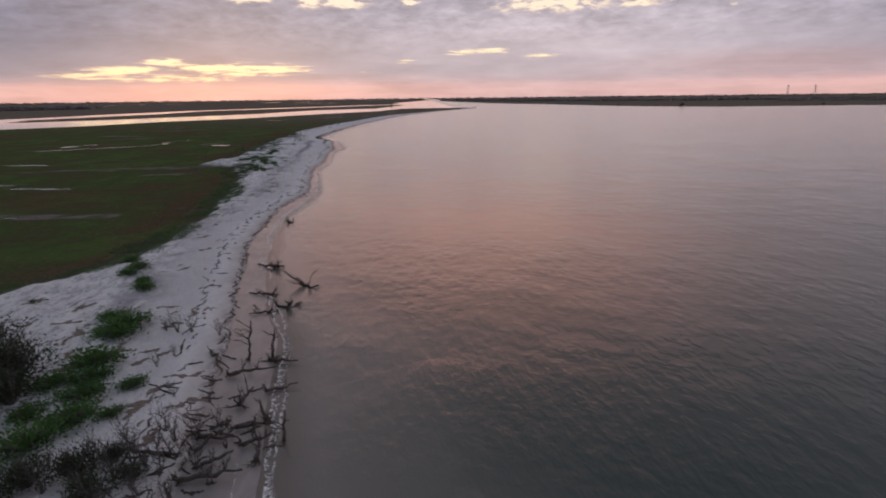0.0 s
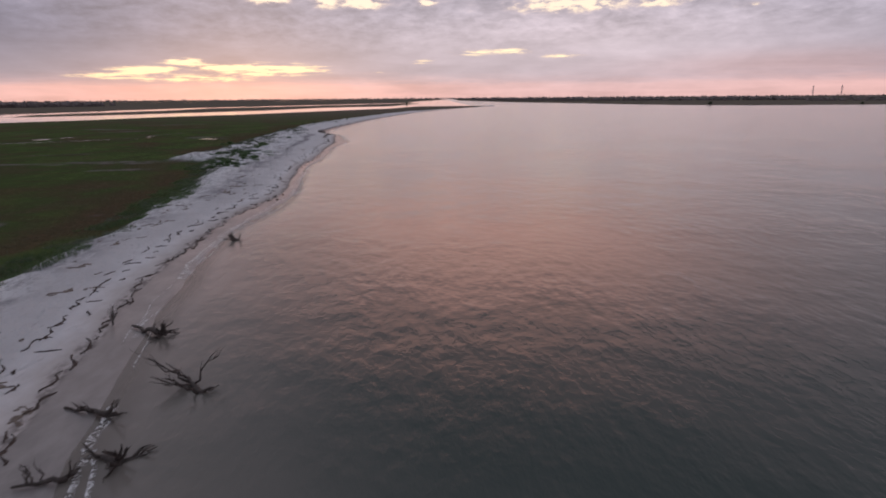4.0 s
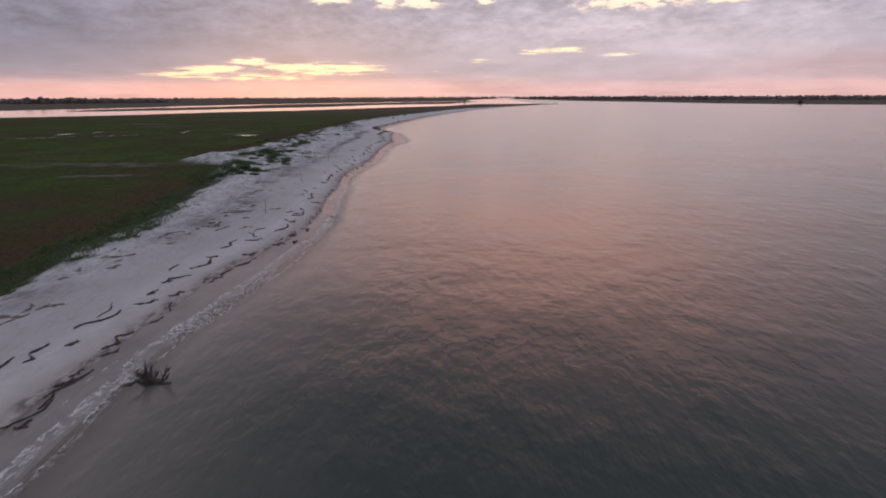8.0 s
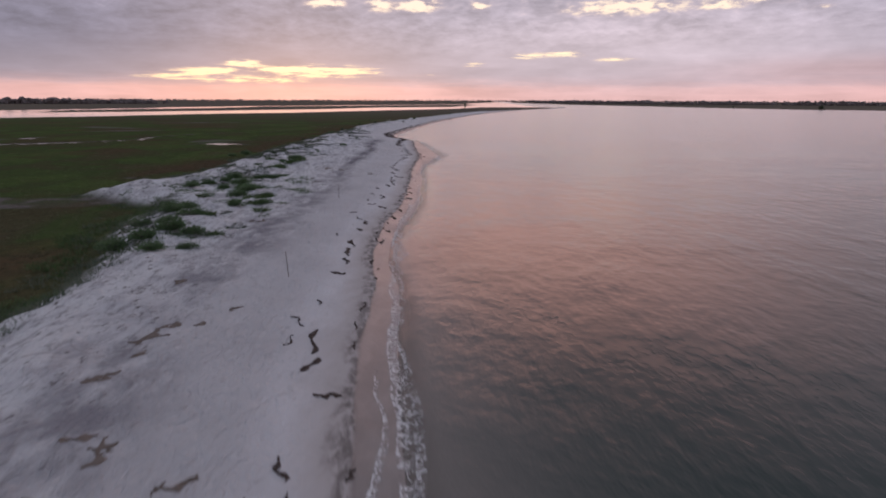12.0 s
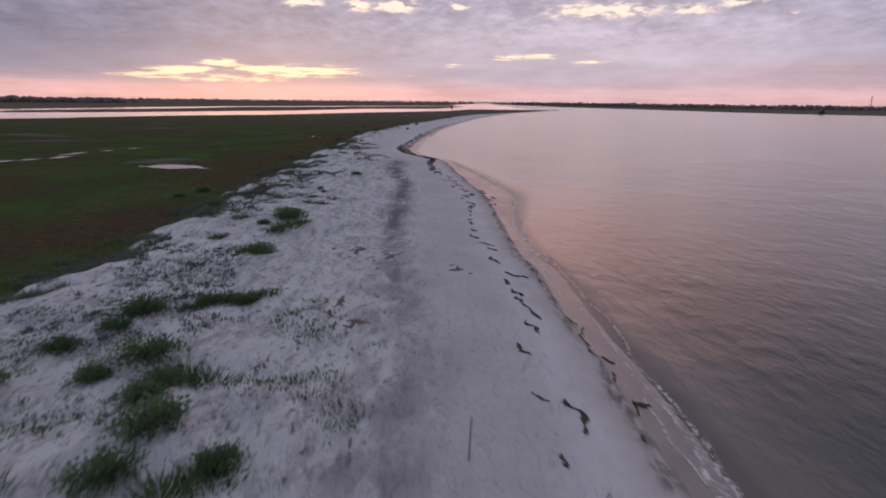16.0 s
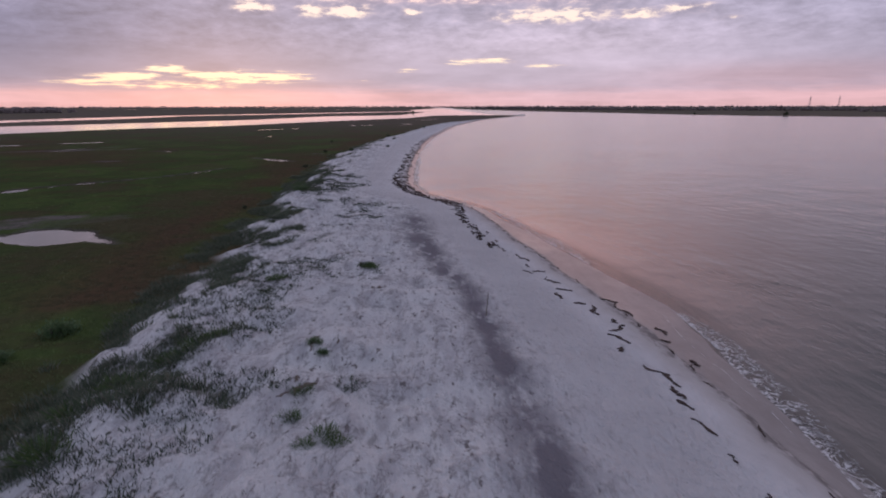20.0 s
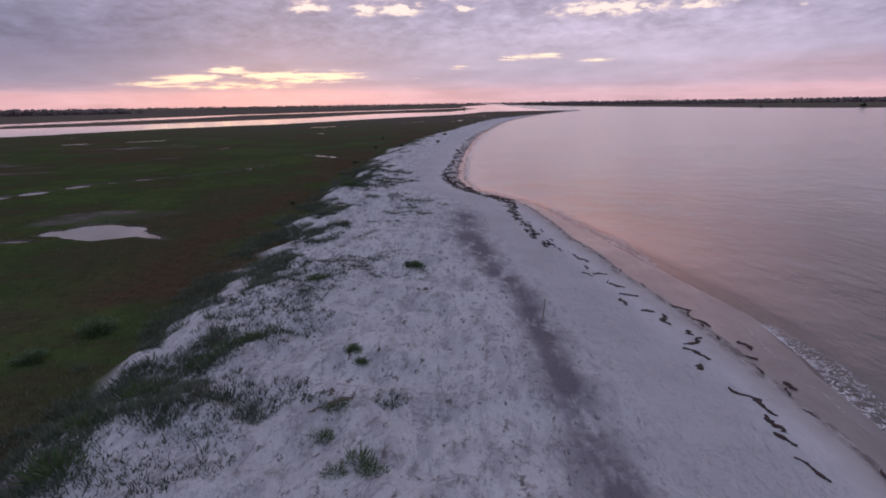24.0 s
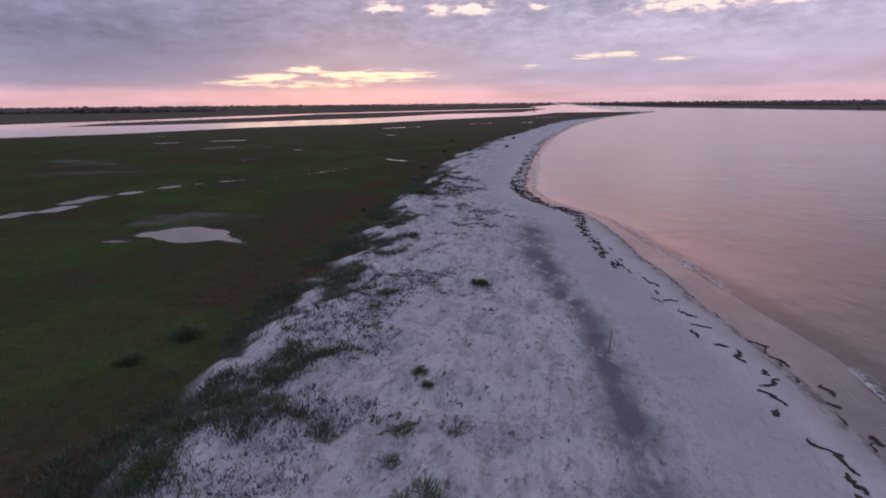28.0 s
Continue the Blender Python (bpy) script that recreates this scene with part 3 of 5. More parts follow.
def water_material():
    m, t, p = material("estuary_water")
    far = place_(t, 1.4, 0.55, 1, 6)
    n0 = noise_(t, place_(t, 1.0, 0.9, 1, -16), 0.05, 4, 0.6, 0.15)
    n1, n2, n3 = noise_(t, far, 0.75, 4, 0.55), noise_(t, place_(t, 1.2, 0.75, 1, 14), 1.15, 4, 0.62), noise_(t, place_(t, 1.1, 0.9, 1, -12), 3.6, 3, 0.65)
    h = math_(t, "ADD", math_(t, "MULTIPLY", n1, 0.50), math_(t, "ADD", math_(t, "MULTIPLY", n2, 0.30), math_(t, "MULTIPLY", n3, 0.07)))
    swell = noise_(t, place_(t, 0.9, 0.8, 1, 8), 0.20, 4, 0.55)
    h = math_(t, "ADD", h, math_(t, "MULTIPLY", swell, 0.78))
    calm = attr_(t, "calm")
    h = math_(t, "MULTIPLY", math_(t, "MULTIPLY", h, span_(t, n0, 0.36, 0.64, 0.62, 1.15)), calm)
    relief_(t, p, h, 0.42, 0.35)
    depth = attr_(t, "depth")
    col = mix_(t, span_(t, math_(t, "ADD", depth, math_(t, "MULTIPLY", n0, 0.5)), 0.10, 1.65), (0.180, 0.156, 0.140), (0.024, 0.036, 0.031))
    t.links.new(col, p.inputs["Base Color"])
    t.links.new(span_(t, calm, 0.05, 0.3, 0.03, 0.13), p.inputs["Roughness"])
    p.inputs["IOR"].default_value = 1.333
    tr = t.nodes.new("ShaderNodeBsdfTransparent")
    tr.inputs[0].default_value = (0.86, 0.82, 0.76, 1)
    mixer = t.nodes.new("ShaderNodeMixShader")
    t.links.new(span_(t, depth, 0.0, 0.28, 0.66, 1.0), mixer.inputs[0])
    t.links.new(tr.outputs[0], mixer.inputs[1])
    t.links.new(p.outputs[0], mixer.inputs[2])
    t.links.new(mixer.outputs[0], t.nodes["Material Output"].inputs[0])
    return m


def plain_material(name, a, b, scale, rough=0.85, relief=0.0, island=0.0, stretch=(1, 1, 1), detail=5):
    """Two colours in grain, with relief; island: how far pieces differ."""
    m, t, p = material(name)
    c = t.nodes.new("ShaderNodeTexCoord")
    mp = t.nodes.new("ShaderNodeMapping")
    mp.inputs["Scale"].default_value = stretch
    t.links.new(c.outputs["Object"], mp.inputs[0])
    n = noise_(t, mp.outputs[0], scale, detail, 0.62, 0.3)
    fac = span_(t, n, 0.32, 0.68)
    if island:
        g = t.nodes.new("ShaderNodeNewGeometry")
        fac = math_(t, "ADD", math_(t, "MULTIPLY", fac, 1 - island), math_(t, "MULTIPLY", g.outputs["Random Per Island"], island), clamp=True)
    t.links.new(mix_(t, fac, a, b), p.inputs["Base Color"])
    p.inputs["Roughness"].default_value = rough
    p.inputs["Specular IOR Level"].default_value = 0.3
    if relief:
        relief_(t, p, n, 0.8, relief)
    return m


def leaf_material(name, a, b, c=None):
    """Thin leaves and blades: colour by piece, some light through."""
    m, t, p = material(name)
    g = t.nodes.new("ShaderNodeNewGeometry")
    stops = [(0.0, a), (0.6, b), (1.0, c or b)]
    col = ramp_(t, g.outputs["Random Per Island"], stops)
    n = noise_(t, place_(t), 0.25, 3)
    col = mix_(t, math_(t, "MULTIPLY", span_(t, n, 0.4, 0.7), 0.35), col, (a[0] * 0.6, a[1] * 0.6, a[2] * 0.6))
    t.links.new(col, p.inputs["Base Color"])
    p.inputs["Roughness"].default_value = 0.7
    p.inputs["Specular IOR Level"].default_value = 0.25
    tl = t.nodes.new("ShaderNodeBsdfTranslucent")
    t.links.new(col, tl.inputs[0])
    mx = t.nodes.new("ShaderNodeMixShader")
    mx.inputs[0].default_value = 0.25
    t.links.new(p.outputs[0], mx.inputs[1])
    t.links.new(tl.outputs[0], mx.inputs[2])
    t.links.new(mx.outputs[0], t.nodes["Material Output"].inputs[0])
    return m


M_GROUND, M_WATER = ground_material(), water_material()

# ---- ground and water: one sheet each, to the horizon ----
gx = grid_lines(-4400, 4400, 0.38, -60, -6, 1.045, 9.0)
gy = grid_lines(-4300, 4400, 0.44, -24, 205, 1.025, 8.0)
GX, GY = np.meshgrid(gx, gy)
GZ, zones = land(GX, GY)
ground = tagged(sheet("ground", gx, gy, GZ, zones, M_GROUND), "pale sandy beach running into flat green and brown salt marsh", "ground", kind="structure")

wx_, wy_ = gx[::2], gy[::2]
wz = GZ[::2, ::2]
away = np.hypot(*np.meshgrid(wx_, wy_ - 60))
MX, MY = np.meshgrid(wx_, wy_)
still = np.where((MX < np.interp(MY, MARSH_Y, MARSH_X)) & (MX < 60), 0.04, 1.0) * step(-wz, -0.1, 0.35) + 0.05
water = tagged(sheet("water", wx_, wy_, np.zeros_like(wz), dict(depth=-wz, calm=still), M_WATER), "rippled grey-green tidal water reflecting a pink evening sky", "water", kind="structure")


def height(x, y):
    """Height of the ground sheet at x, y (arrays), straight between its points."""
    x, y = np.asarray(x, float), np.asarray(y, float)
    i, j = np.clip(np.searchsorted(gx, x) - 1, 0, len(gx) - 2), np.clip(np.searchsorted(gy, y) - 1, 0, len(gy) - 2)
    u, v = (x - gx[i]) / (gx[i + 1] - gx[i]), (y - gy[j]) / (gy[j + 1] - gy[j])
    return (GZ[j, i] * (1 - u) + GZ[j, i + 1] * u) * (1 - v) + (GZ[j + 1, i] * (1 - u) + GZ[j + 1, i + 1] * u) * v

# ---- building blocks for the things ----
class Geo:
    """Collects points and faces for one mesh."""

    def __init__(self):
        self.v, self.f = [], []

    def tube(self, pts, radii, sides=6):
        pts = [Vector(p) for p in pts]
        base = len(self.v)
        for k, p in enumerate(pts):
            ahead = (pts[min(k + 1, len(pts) - 1)] - pts[max(k - 1, 0)]).normalized()
            side = ahead.cross(Vector((0.13, 0.31, 0.94))).normalized()
            up = side.cross(ahead)
            for s in range(sides):
                a = 2 * math.pi * s / sides
                self.v.append(tuple(p + radii[k] * (math.cos(a) * side + math.sin(a) * up)))
        for k in range(len(pts) - 1):
            for s in range(sides):
                a, b = base + k * sides + s, base + k * sides + (s + 1) % sides
                self.f.append((a, b, b + sides, a + sides))
        self.f.append(tuple(base + s for s in range(sides))[::-1])
        self.f.append(tuple(base + (len(pts) - 1) * sides + s for s in range(sides)))

    def leaf(self, p, d, n, w):
        """A pointed leaf from p along d, across by n."""
        b = len(self.v)
        side = d.cross(n).normalized() * w
        self.v += [tuple(p), tuple(p + d * 0.5 + side), tuple(p + d), tuple(p + d * 0.5 - side)]
        self.f.append((b, b + 1, b + 2, b + 3))

    def lump(self, c, r, rng, flat=0.8):
        """An uneven crown clump of twenty faces."""
        b = len(self.v)
        g = 1.618
        for q in ((-1, g, 0), (1, g, 0), (-1, -g, 0), (1, -g, 0), (0, -1, g), (0, 1, g), (0, -1, -g), (0, 1, -g), (g, 0, -1), (g, 0, 1), (-g, 0, -1), (-g, 0, 1)):
            k = r * rng.uniform(0.62, 1.25) / 1.9
            self.v.append((c[0] + q[0] * k, c[1] + q[1] * k, c[2] + q[2] * k * flat))
        for t in ((0, 11, 5), (0, 5, 1), (0, 1, 7), (0, 7, 10), (0, 10, 11), (1, 5, 9), (5, 11, 4), (11, 10, 2), (10, 7, 6), (7, 1, 8), (3, 9, 4), (3, 4, 2), (3, 2, 6), (3, 6, 8), (3, 8, 9), (4, 9, 5), (2, 4, 11), (6, 2, 10), (8, 6, 7), (9, 8, 1)):
            self.f.append(tuple(b + i for i in t))


def mesh_of(name, g, mat, smooth=False):
    me = bpy.data.meshes.new(name)
    me.from_pydata(g.v, [], g.f)
    if smooth:
        me.polygons.foreach_set("use_smooth", np.ones(len(me.polygons), bool))
    me.materials.append(mat)
    return me


def part(name, g, mat, parent=None, label="", smooth=False):
    ob = new(name, mesh_of(name, g, mat, smooth))
    ob.parent = parent
    return tagged(ob, label) if label else ob


def blades_mesh(name, xyz, rng, per, tall, wide, spread, lean, mat, extra=None):
    """Many bent grass blades in one mesh: five points and two faces each."""
    n = len(xyz)
    base = np.repeat(xyz, per, 0)
    size = np.repeat(rng.uniform(0.65, 1.2, n), per) * rng.uniform(0.6, 1.1, n * per)
    ang, off = rng.uniform(0, 2 * np.pi, n * per), rng.uniform(0, 1, n * per) ** 0.7 * spread
    out = np.stack([np.cos(ang), np.sin(ang), np.zeros(n * per)], -1)
    root = base + out * off[:, None] - np.array([0, 0, 0.04])
    h, ln = tall * size, lean * size * rng.uniform(0.2, 1.2, n * per) * tall
    tw = rng.uniform(0, np.pi, n * per)
    side = np.stack([np.cos(tw), np.sin(tw), np.zeros(n * per)], -1) * (wide * rng.uniform(0.6, 1.2, n * per))[:, None] / 2
    mid = root + out * (ln * 0.35)[:, None]
    mid[:, 2] += h * 0.62
    tip = root + out * ln[:, None]
    tip[:, 2] += h
    co = np.stack([root - side, root + side, mid + side * 0.75, mid - side * 0.75, tip], 1).reshape(-1, 3).astype(np.float32)
    k = np.arange(n * per, dtype=np.int32)[:, None] * 5
    loops = np.concatenate([k + np.array([[0, 1, 2, 3]], np.int32), k + np.array([[3, 2, 4]], np.int32)], 1).ravel()
    starts = (np.arange(n * per, dtype=np.int32)[:, None] * 7 + np.array([[0, 4]], np.int32)).ravel()
    me = bpy.data.meshes.new(name)
    me.vertices.add(len(co))
    me.vertices.foreach_set("co", co.ravel())
    me.loops.add(len(loops))
    me.loops.foreach_set("vertex_index", loops)
    me.polygons.add(len(starts))
    me.polygons.foreach_set("loop_start", starts)
    me.update(calc_edges=True)
    for key, values in (extra or {}).items():
        at = me.attributes.new(key, "FLOAT", "POINT")
        at.data.foreach_set("value", np.repeat(np.asarray(values, np.float32), per * 5))
    me.materials.append(mat)
    return new(name, me)


M_DRIFT = plain_material("weathered_driftwood", (0.038, 0.030, 0.027), (0.090, 0.074, 0.066), 7.0, 0.9, 0.02, 0.15, (1, 1, 1))
M_SNAG = plain_material("grey_dead_wood", (0.065, 0.057, 0.052), (0.145, 0.128, 0.118), 9.0, 0.9, 0.01, 0.3)
M_WRACK = plain_material("dark_beach_wrack", (0.040, 0.029, 0.026), (0.085, 0.060, 0.052), 9.0, 0.95, 0.05, 0.1)
M_LITTER = plain_material("brown_reed_litter", (0.105, 0.080, 0.066), (0.20, 0.160, 0.138), 6.0, 0.95, 0.04, 0.35)
M_STAKE = plain_material("grey_wooden_stake", (0.16, 0.14, 0.12), (0.26, 0.235, 0.20), 12.0, 0.85, 0.004, 0, (8, 8, 1))
M_VINE = leaf_material("bright_creeper_leaves", (0.036, 0.085, 0.022), (0.070, 0.150, 0.036), (0.095, 0.16, 0.05))
M_SHRUB = leaf_material("dull_shrub_leaves", (0.044, 0.066, 0.036), (0.075, 0.105, 0.054), (0.095, 0.115, 0.068))
M_GREEN = leaf_material("mid_green_shrub_leaves", (0.070, 0.118, 0.056), (0.110, 0.178, 0.078), (0.14, 0.19, 0.095))
M_DUNE = leaf_material("blue_green_dune_grass", (0.075, 0.105, 0.070), (0.125, 0.160, 0.110), (0.22, 0.21, 0.16))
M_BUSH = leaf_material("dark_evergreen_leaves", (0.026, 0.036, 0.020), (0.045, 0.060, 0.034), (0.062, 0.070, 0.046))
M_EDGE = leaf_material("green_fringe_grass", (0.060, 0.102, 0.040), (0.102, 0.166, 0.062), (0.15, 0.17, 0.085))
M_TUFT = leaf_material("dry_beach_grass", (0.055, 0.080, 0.060), (0.095, 0.115, 0.085), (0.16, 0.15, 0.12))
# far trees: lightened and greyed, with air haze put into the leaf colour
M_HAZED_WOODS = plain_material("hazed_woodland_foliage", (0.145, 0.122, 0.118), (0.21, 0.178, 0.170), 0.15, 0.95, 0, 0.4)
M_STEEL = plain_material("grey_galvanised_steel", (0.22, 0.22, 0.24), (0.30, 0.30, 0.32), 0.5, 0.6)


def marsh_grass_material():
    m, t, p = material("salt_marsh_grass")
    mg1 = noise_(t, place_(t, 1, 0.8), 0.07, 6, 0.62, 0.4)
    green = ramp_(t, mg1, MARSH_RAMP)
    g = t.nodes.new("ShaderNodeNewGeometry")
    rnd = g.outputs["Random Per Island"]
    green = mix_(t, 1.0, green, (1.55, 1.55, 1.55), "MULTIPLY")
    col = mix_(t, math_(t, "MULTIPLY", attr_(t, "brown"), 0.8), green, mix_(t, rnd, (0.15, 0.105, 0.074), (0.115, 0.088, 0.06)))
    col = mix_(t, math_(t, "MULTIPLY", rnd, 0.25), col, (0.10, 0.11, 0.045))
    t.links.new(col, p.inputs["Base Color"])
    p.inputs["Roughness"].default_value = 0.75
    p.inputs["Specular IOR Level"].default_value = 0.2
    return m


def foam_material():
    m, t, p = material("sea_foam")
    n = noise_(t, place_(t), 1.9, 4, 0.6, 1.2)
    fine = noise_(t, place_(t), 9.0, 3, 0.7)
    lace = math_(t, "SUBTRACT", 1.0, math_(t, "MULTIPLY", math_(t, "ABSOLUTE", math_(t, "SUBTRACT", n, 0.5)), 17.0), clamp=True)
    lace = math_(t, "ADD", lace, math_(t, "MULTIPLY", math_(t, "SUBTRACT", fine, 0.5), 0.9))
    p.inputs["Base Color"].default_value = (0.72, 0.70, 0.70, 1)
    p.inputs["Roughness"].default_value = 0.8
    tr = t.nodes.new("ShaderNodeBsdfTransparent")
    mx = t.nodes.new("ShaderNodeMixShader")
    th = attr_(t, "thick")
    t.links.new(span_(t, math_(t, "MULTIPLY", th, math_(t, "ADD", lace, 0.56)), 0.46, 1.0, 0.0, 0.84), mx.inputs[0])
    t.links.new(tr.outputs[0], mx.inputs[1])
    t.links.new(p.outputs[0], mx.inputs[2])
    t.links.new(mx.outputs[0], t.nodes["Material Output"].inputs[0])
    return m


# ---- marsh and dune vegetation, too many to count ----
def scatter(rng, n, x0, x1, y0, y1):
    return rng.uniform(x0, x1, n), rng.uniform(y0, y1, n)


def grow(name, label, x, y, keep, rng, per, tall, wide, spread, lean, mat):
    z, zn = height(x, y), land(x, y)[1]
    inl = np.interp(y, MARSH_Y, MARSH_X) - x
    k = keep(x, y, z, zn, inl)
    xyz = np.stack([x, y, z], -1)[k]
    ob = blades_mesh(name, xyz, rng, per, tall, wide, spread, lean, mat, dict(brown=zn["brown"][k]))
    return tagged(ob, label, "grass", kind="stuff")


vr = np.random.default_rng(5)
M_MARSHGRASS = marsh_grass_material()
mx_, my_ = [], []
for n, box in ((60000, (-120, -30, -10, 240)),):
    a, b = scatter(vr, n, *box)
    mx_.append(a), my_.append(b)
grow("marsh_grass", "low green and rusty brown salt marsh grass on wet ground", np.concatenate(mx_), np.concatenate(my_),
     lambda x, y, z, zn, i: (zn["sand"] < 0.3) & (z > 0.05) & (zn["mud"] < 0.5) & (vr.uniform(0, 1, len(x)) < np.exp(-np.clip(i, 0, 99) / 11) * (1 - step(y, 150, 240))), vr, 7, 0.19, 0.045, 0.36, 0.8, M_MARSHGRASS)
dx_, dy_ = [], []
for n, box in ((26000, (-60, -42, 106, 215)), (7000, (-62, -30, 40, 112)), (3500, (-64, -46, 205, 300)), (2200, (-40, -26, 5, 45))):
    a, b = scatter(vr, n, *box)
    dx_.append(a), dy_.append(b)
clump = lambda x, y, s, seed: fbm(x, y, s, 4, seed)  # noqa: E731
grow("dune_grass", "blue-green dune grass on the back of the beach", np.concatenate(dx_), np.concatenate(dy_),
     lambda x, y, z, zn, i: (z > 0.08) & (zn["lobe"] < 0.3) & (i > np.where(y < 104, -2.2, -6.5)) & (i < 3.2) & (clump(x, y, 2.6, 301) + 0.25 * clump(x, y, 0.9, 305) > np.interp(np.where(i < 0, i / np.interp(y, [132, 142, 170, 190], [0.85, 1.6, 1.6, 1.2]), i), [-6.5, -4.5, -2.8, -0.5, 1.5, 3.2], [0.60, 0.42, 0.16, -0.16, -0.20, 0.15])),
     vr, 17, 0.32, 0.036, 0.36, 0.9, M_DUNE)
a, b = scatter(vr, 46000, -54, -33, 92, 215)
grow("beach_grass", "sparse dry grass seedlings on pale sand", a, b,
     lambda x, y, z, zn, i: (z > 0.75) & (i < -1.5) & (i > -13) & (clump(x, y, 5.5, 307) + 0.5 * clump(x, y, 1.4, 311) > np.interp(i, [-13, -9, -4, -1], [0.50, 0.16, -0.04, -0.02])),
     vr, 6, 0.21, 0.036, 0.14, 0.9, M_TUFT)
a, b = scatter(vr, 18000, -46, -27, 2, 108)
grow("edge_grass", "bright green grass fringe where the sand meets the marsh", a, b,
     lambda x, y, z, zn, i: (z > 0.08) & (i > -2.6) & (i < 4.5) & (clump(x, y, 5.0, 317) > np.interp(i, [-2.6, 0, 2, 4.5], [0.22, -0.2, -0.32, 0.15])),
     vr, 9, 0.30, 0.05, 0.25, 0.8, M_EDGE)
a, b = scatter(vr, 6000, -50, -33, 84, 118)
grow("patch_grass", "low green plants in patches on dune sand", a, b,
     lambda x, y, z, zn, i: (z > 0.7) & (i > -30) & (i < -0.5) & (clump(x, y, 2.4, 331) > np.interp(x, [-46, -38, -33], [0.12, 0.14, 0.4])),
     vr, 9, 0.16, 0.045, 0.3, 0.9, M_EDGE)


# ---- shrubs and creepers ----
def bush(name, mat, rng, wide, tall, leaves, leaf, stems, label, category):
    """Stems under an uneven mound of leaves gathered in clumps."""
    root = new(name)
    s = Geo()
    tips = []
    for _ in range(stems):
        a, r = rng.uniform(0, 6.28), wide * 0.42 * rng.uniform(0.15, 1)
        tip = Vector((math.cos(a) * r, math.sin(a) * r, tall * rng.uniform(0.45, 0.85) * (1 - 0.45 * (r / wide) ** 2)))
        mid = tip * 0.5 + Vector((rng.uniform(-.1, .1), rng.uniform(-.1, .1), 0.05))
        s.tube([(tip.x * 0.1, tip.y * 0.1, -0.12), mid, tip], [0.03 * wide, 0.02 * wide, 0.008 * wide], 5)
        tips.append(tip)
    part("woody_base", s, M_SNAG, root)
    g = Geo()
    for k in range(leaves):
        c = tips[k % stems]
        d = Vector((rng.gauss(0, 1), rng.gauss(0, 1), rng.gauss(0, 0.8)))
        p = c + d * wide * 0.10
        p.z = max(p.z * rng.uniform(0.3, 1.0), 0.02)
        way = (Vector((p.x, p.y, p.z * 0.7 + 0.15)).normalized() + Vector((rng.uniform(-.7, .7), rng.uniform(-.7, .7), rng.uniform(-.2, .8)))).normalized() * leaf * rng.uniform(0.6, 1.3)
        g.leaf(p, way, Vector((rng.uniform(-1, 1), rng.uniform(-1, 1), 1.2)).normalized(), leaf * 0.34)
    part("foliage", g, mat, root)
    return tagged(root, label, category)


def settle(x, y, dz=0.0):
    return float(height(x, y)) + dz


def put_all(protos, rows, rng, group):
    """Copies of the prototypes at rows of x, y, size."""
    for k, (x, y, size) in enumerate(rows):
        src = protos[k % len(protos)]
        c = copy_thing(src, pose(x, y, settle(x, y, -0.03), 0, 0, rng.uniform(0, 360)))
        c.scale = (size, size, size * rng.uniform(0.85, 1.1))
        tagged(c, group=group)
    for p in protos:
        for ob in (*p.children_recursive, p):
            bpy.data.objects.remove(ob)


br = random.Random(9)
vines = [bush("creeper_patch", M_VINE, br, 2.5, 0.55, 1100, 0.15, 34, "bright green creeper mounded on pale sand", "creeper") for _ in range(3)]
put_all(vines, [(-26.8, 18.0, 0.9), (-23.9, 13.0, 0.9), (-24.8, 14.4, 0.7), (-21.6, 5.2, 1.5), (-21.3, 3.2, 1.3), (-20.3, -1.0, 1.4), (-19.6, -2.6, 1.0), (-18.9, -4.7, 1.1), (-17.0, -3.3, 0.75), (-18.2, -7.1, 1.2), (-16.7, -6.4, 0.6),
                (-21.1, -3.7, 1.1), (-19.0, -9.2, 1.4), (-27.0, 16.6, 0.8), (-28.8, 20.5, 0.9), (-23.4, 6.6, 0.8), (-20.6, -6.8, 0.9)], br, "creeper on the beach")
shrubs = [bush("shrub", M_GREEN, br, 1.7, 0.45, 1100, 0.12, 22, "dull green rounded shrub growing out of dune sand", "shrub") for _ in range(4)]
put_all(shrubs, [(-44.3, 112.4, 0.9), (-40.7, 111.6, 1.2), (-43.4, 114.0, 0.8), (-38.4, 107.6, 1.2), (-37.1, 101.7, 0.9), (-35.1, 102.8, 0.9), (-39.9, 97.7, 1.0), (-38.0, 97.1, 1.2), (-41.5, 100.2, 0.8), (-40.0, 100.3, 0.9), (-40.1, 94.4, 0.8),
                 (-36.8, 92.3, 1.2), (-37.3, 90.2, 1.2), (-35.4, 92.0, 1.0), (-44.4, 109.0, 0.9), (-43.2, 134.6, 1.3), (-44.3, 132.4, 0.7), (-42.0, 125.1, 1.1), (-40.4, 117.4, 0.7), (-36.3, 106.5, 0.8), (-35.3, 87.6, 0.9), (-38.5, 105.7, 1.0),
                 (-34.2, 89.2, 0.7), (-39.6, 110.2, 0.9), (-42.0, 110.6, 0.9), (-39.6, 109.0, 0.8), (-39.7, 117.4, 0.8), (-41.3, 117.4, 0.8), (-43.1, 115.2, 1.2), (-38.0, 94.0, 0.8), (-38.8, 89.6, 1.1), (-41.0, 92.0, 0.9), (-57.4, 151.2, 1.2), (-55.6, 201.0, 1.3), (-53.6, 192.6, 1.1), (-58.4, 148.4, 0.9),
                 (-42.5, 159.2, 0.5), (-43.9, 147.1, 0.4), (-43.4, 146.4, 0.35)], br, "dune shrubs")
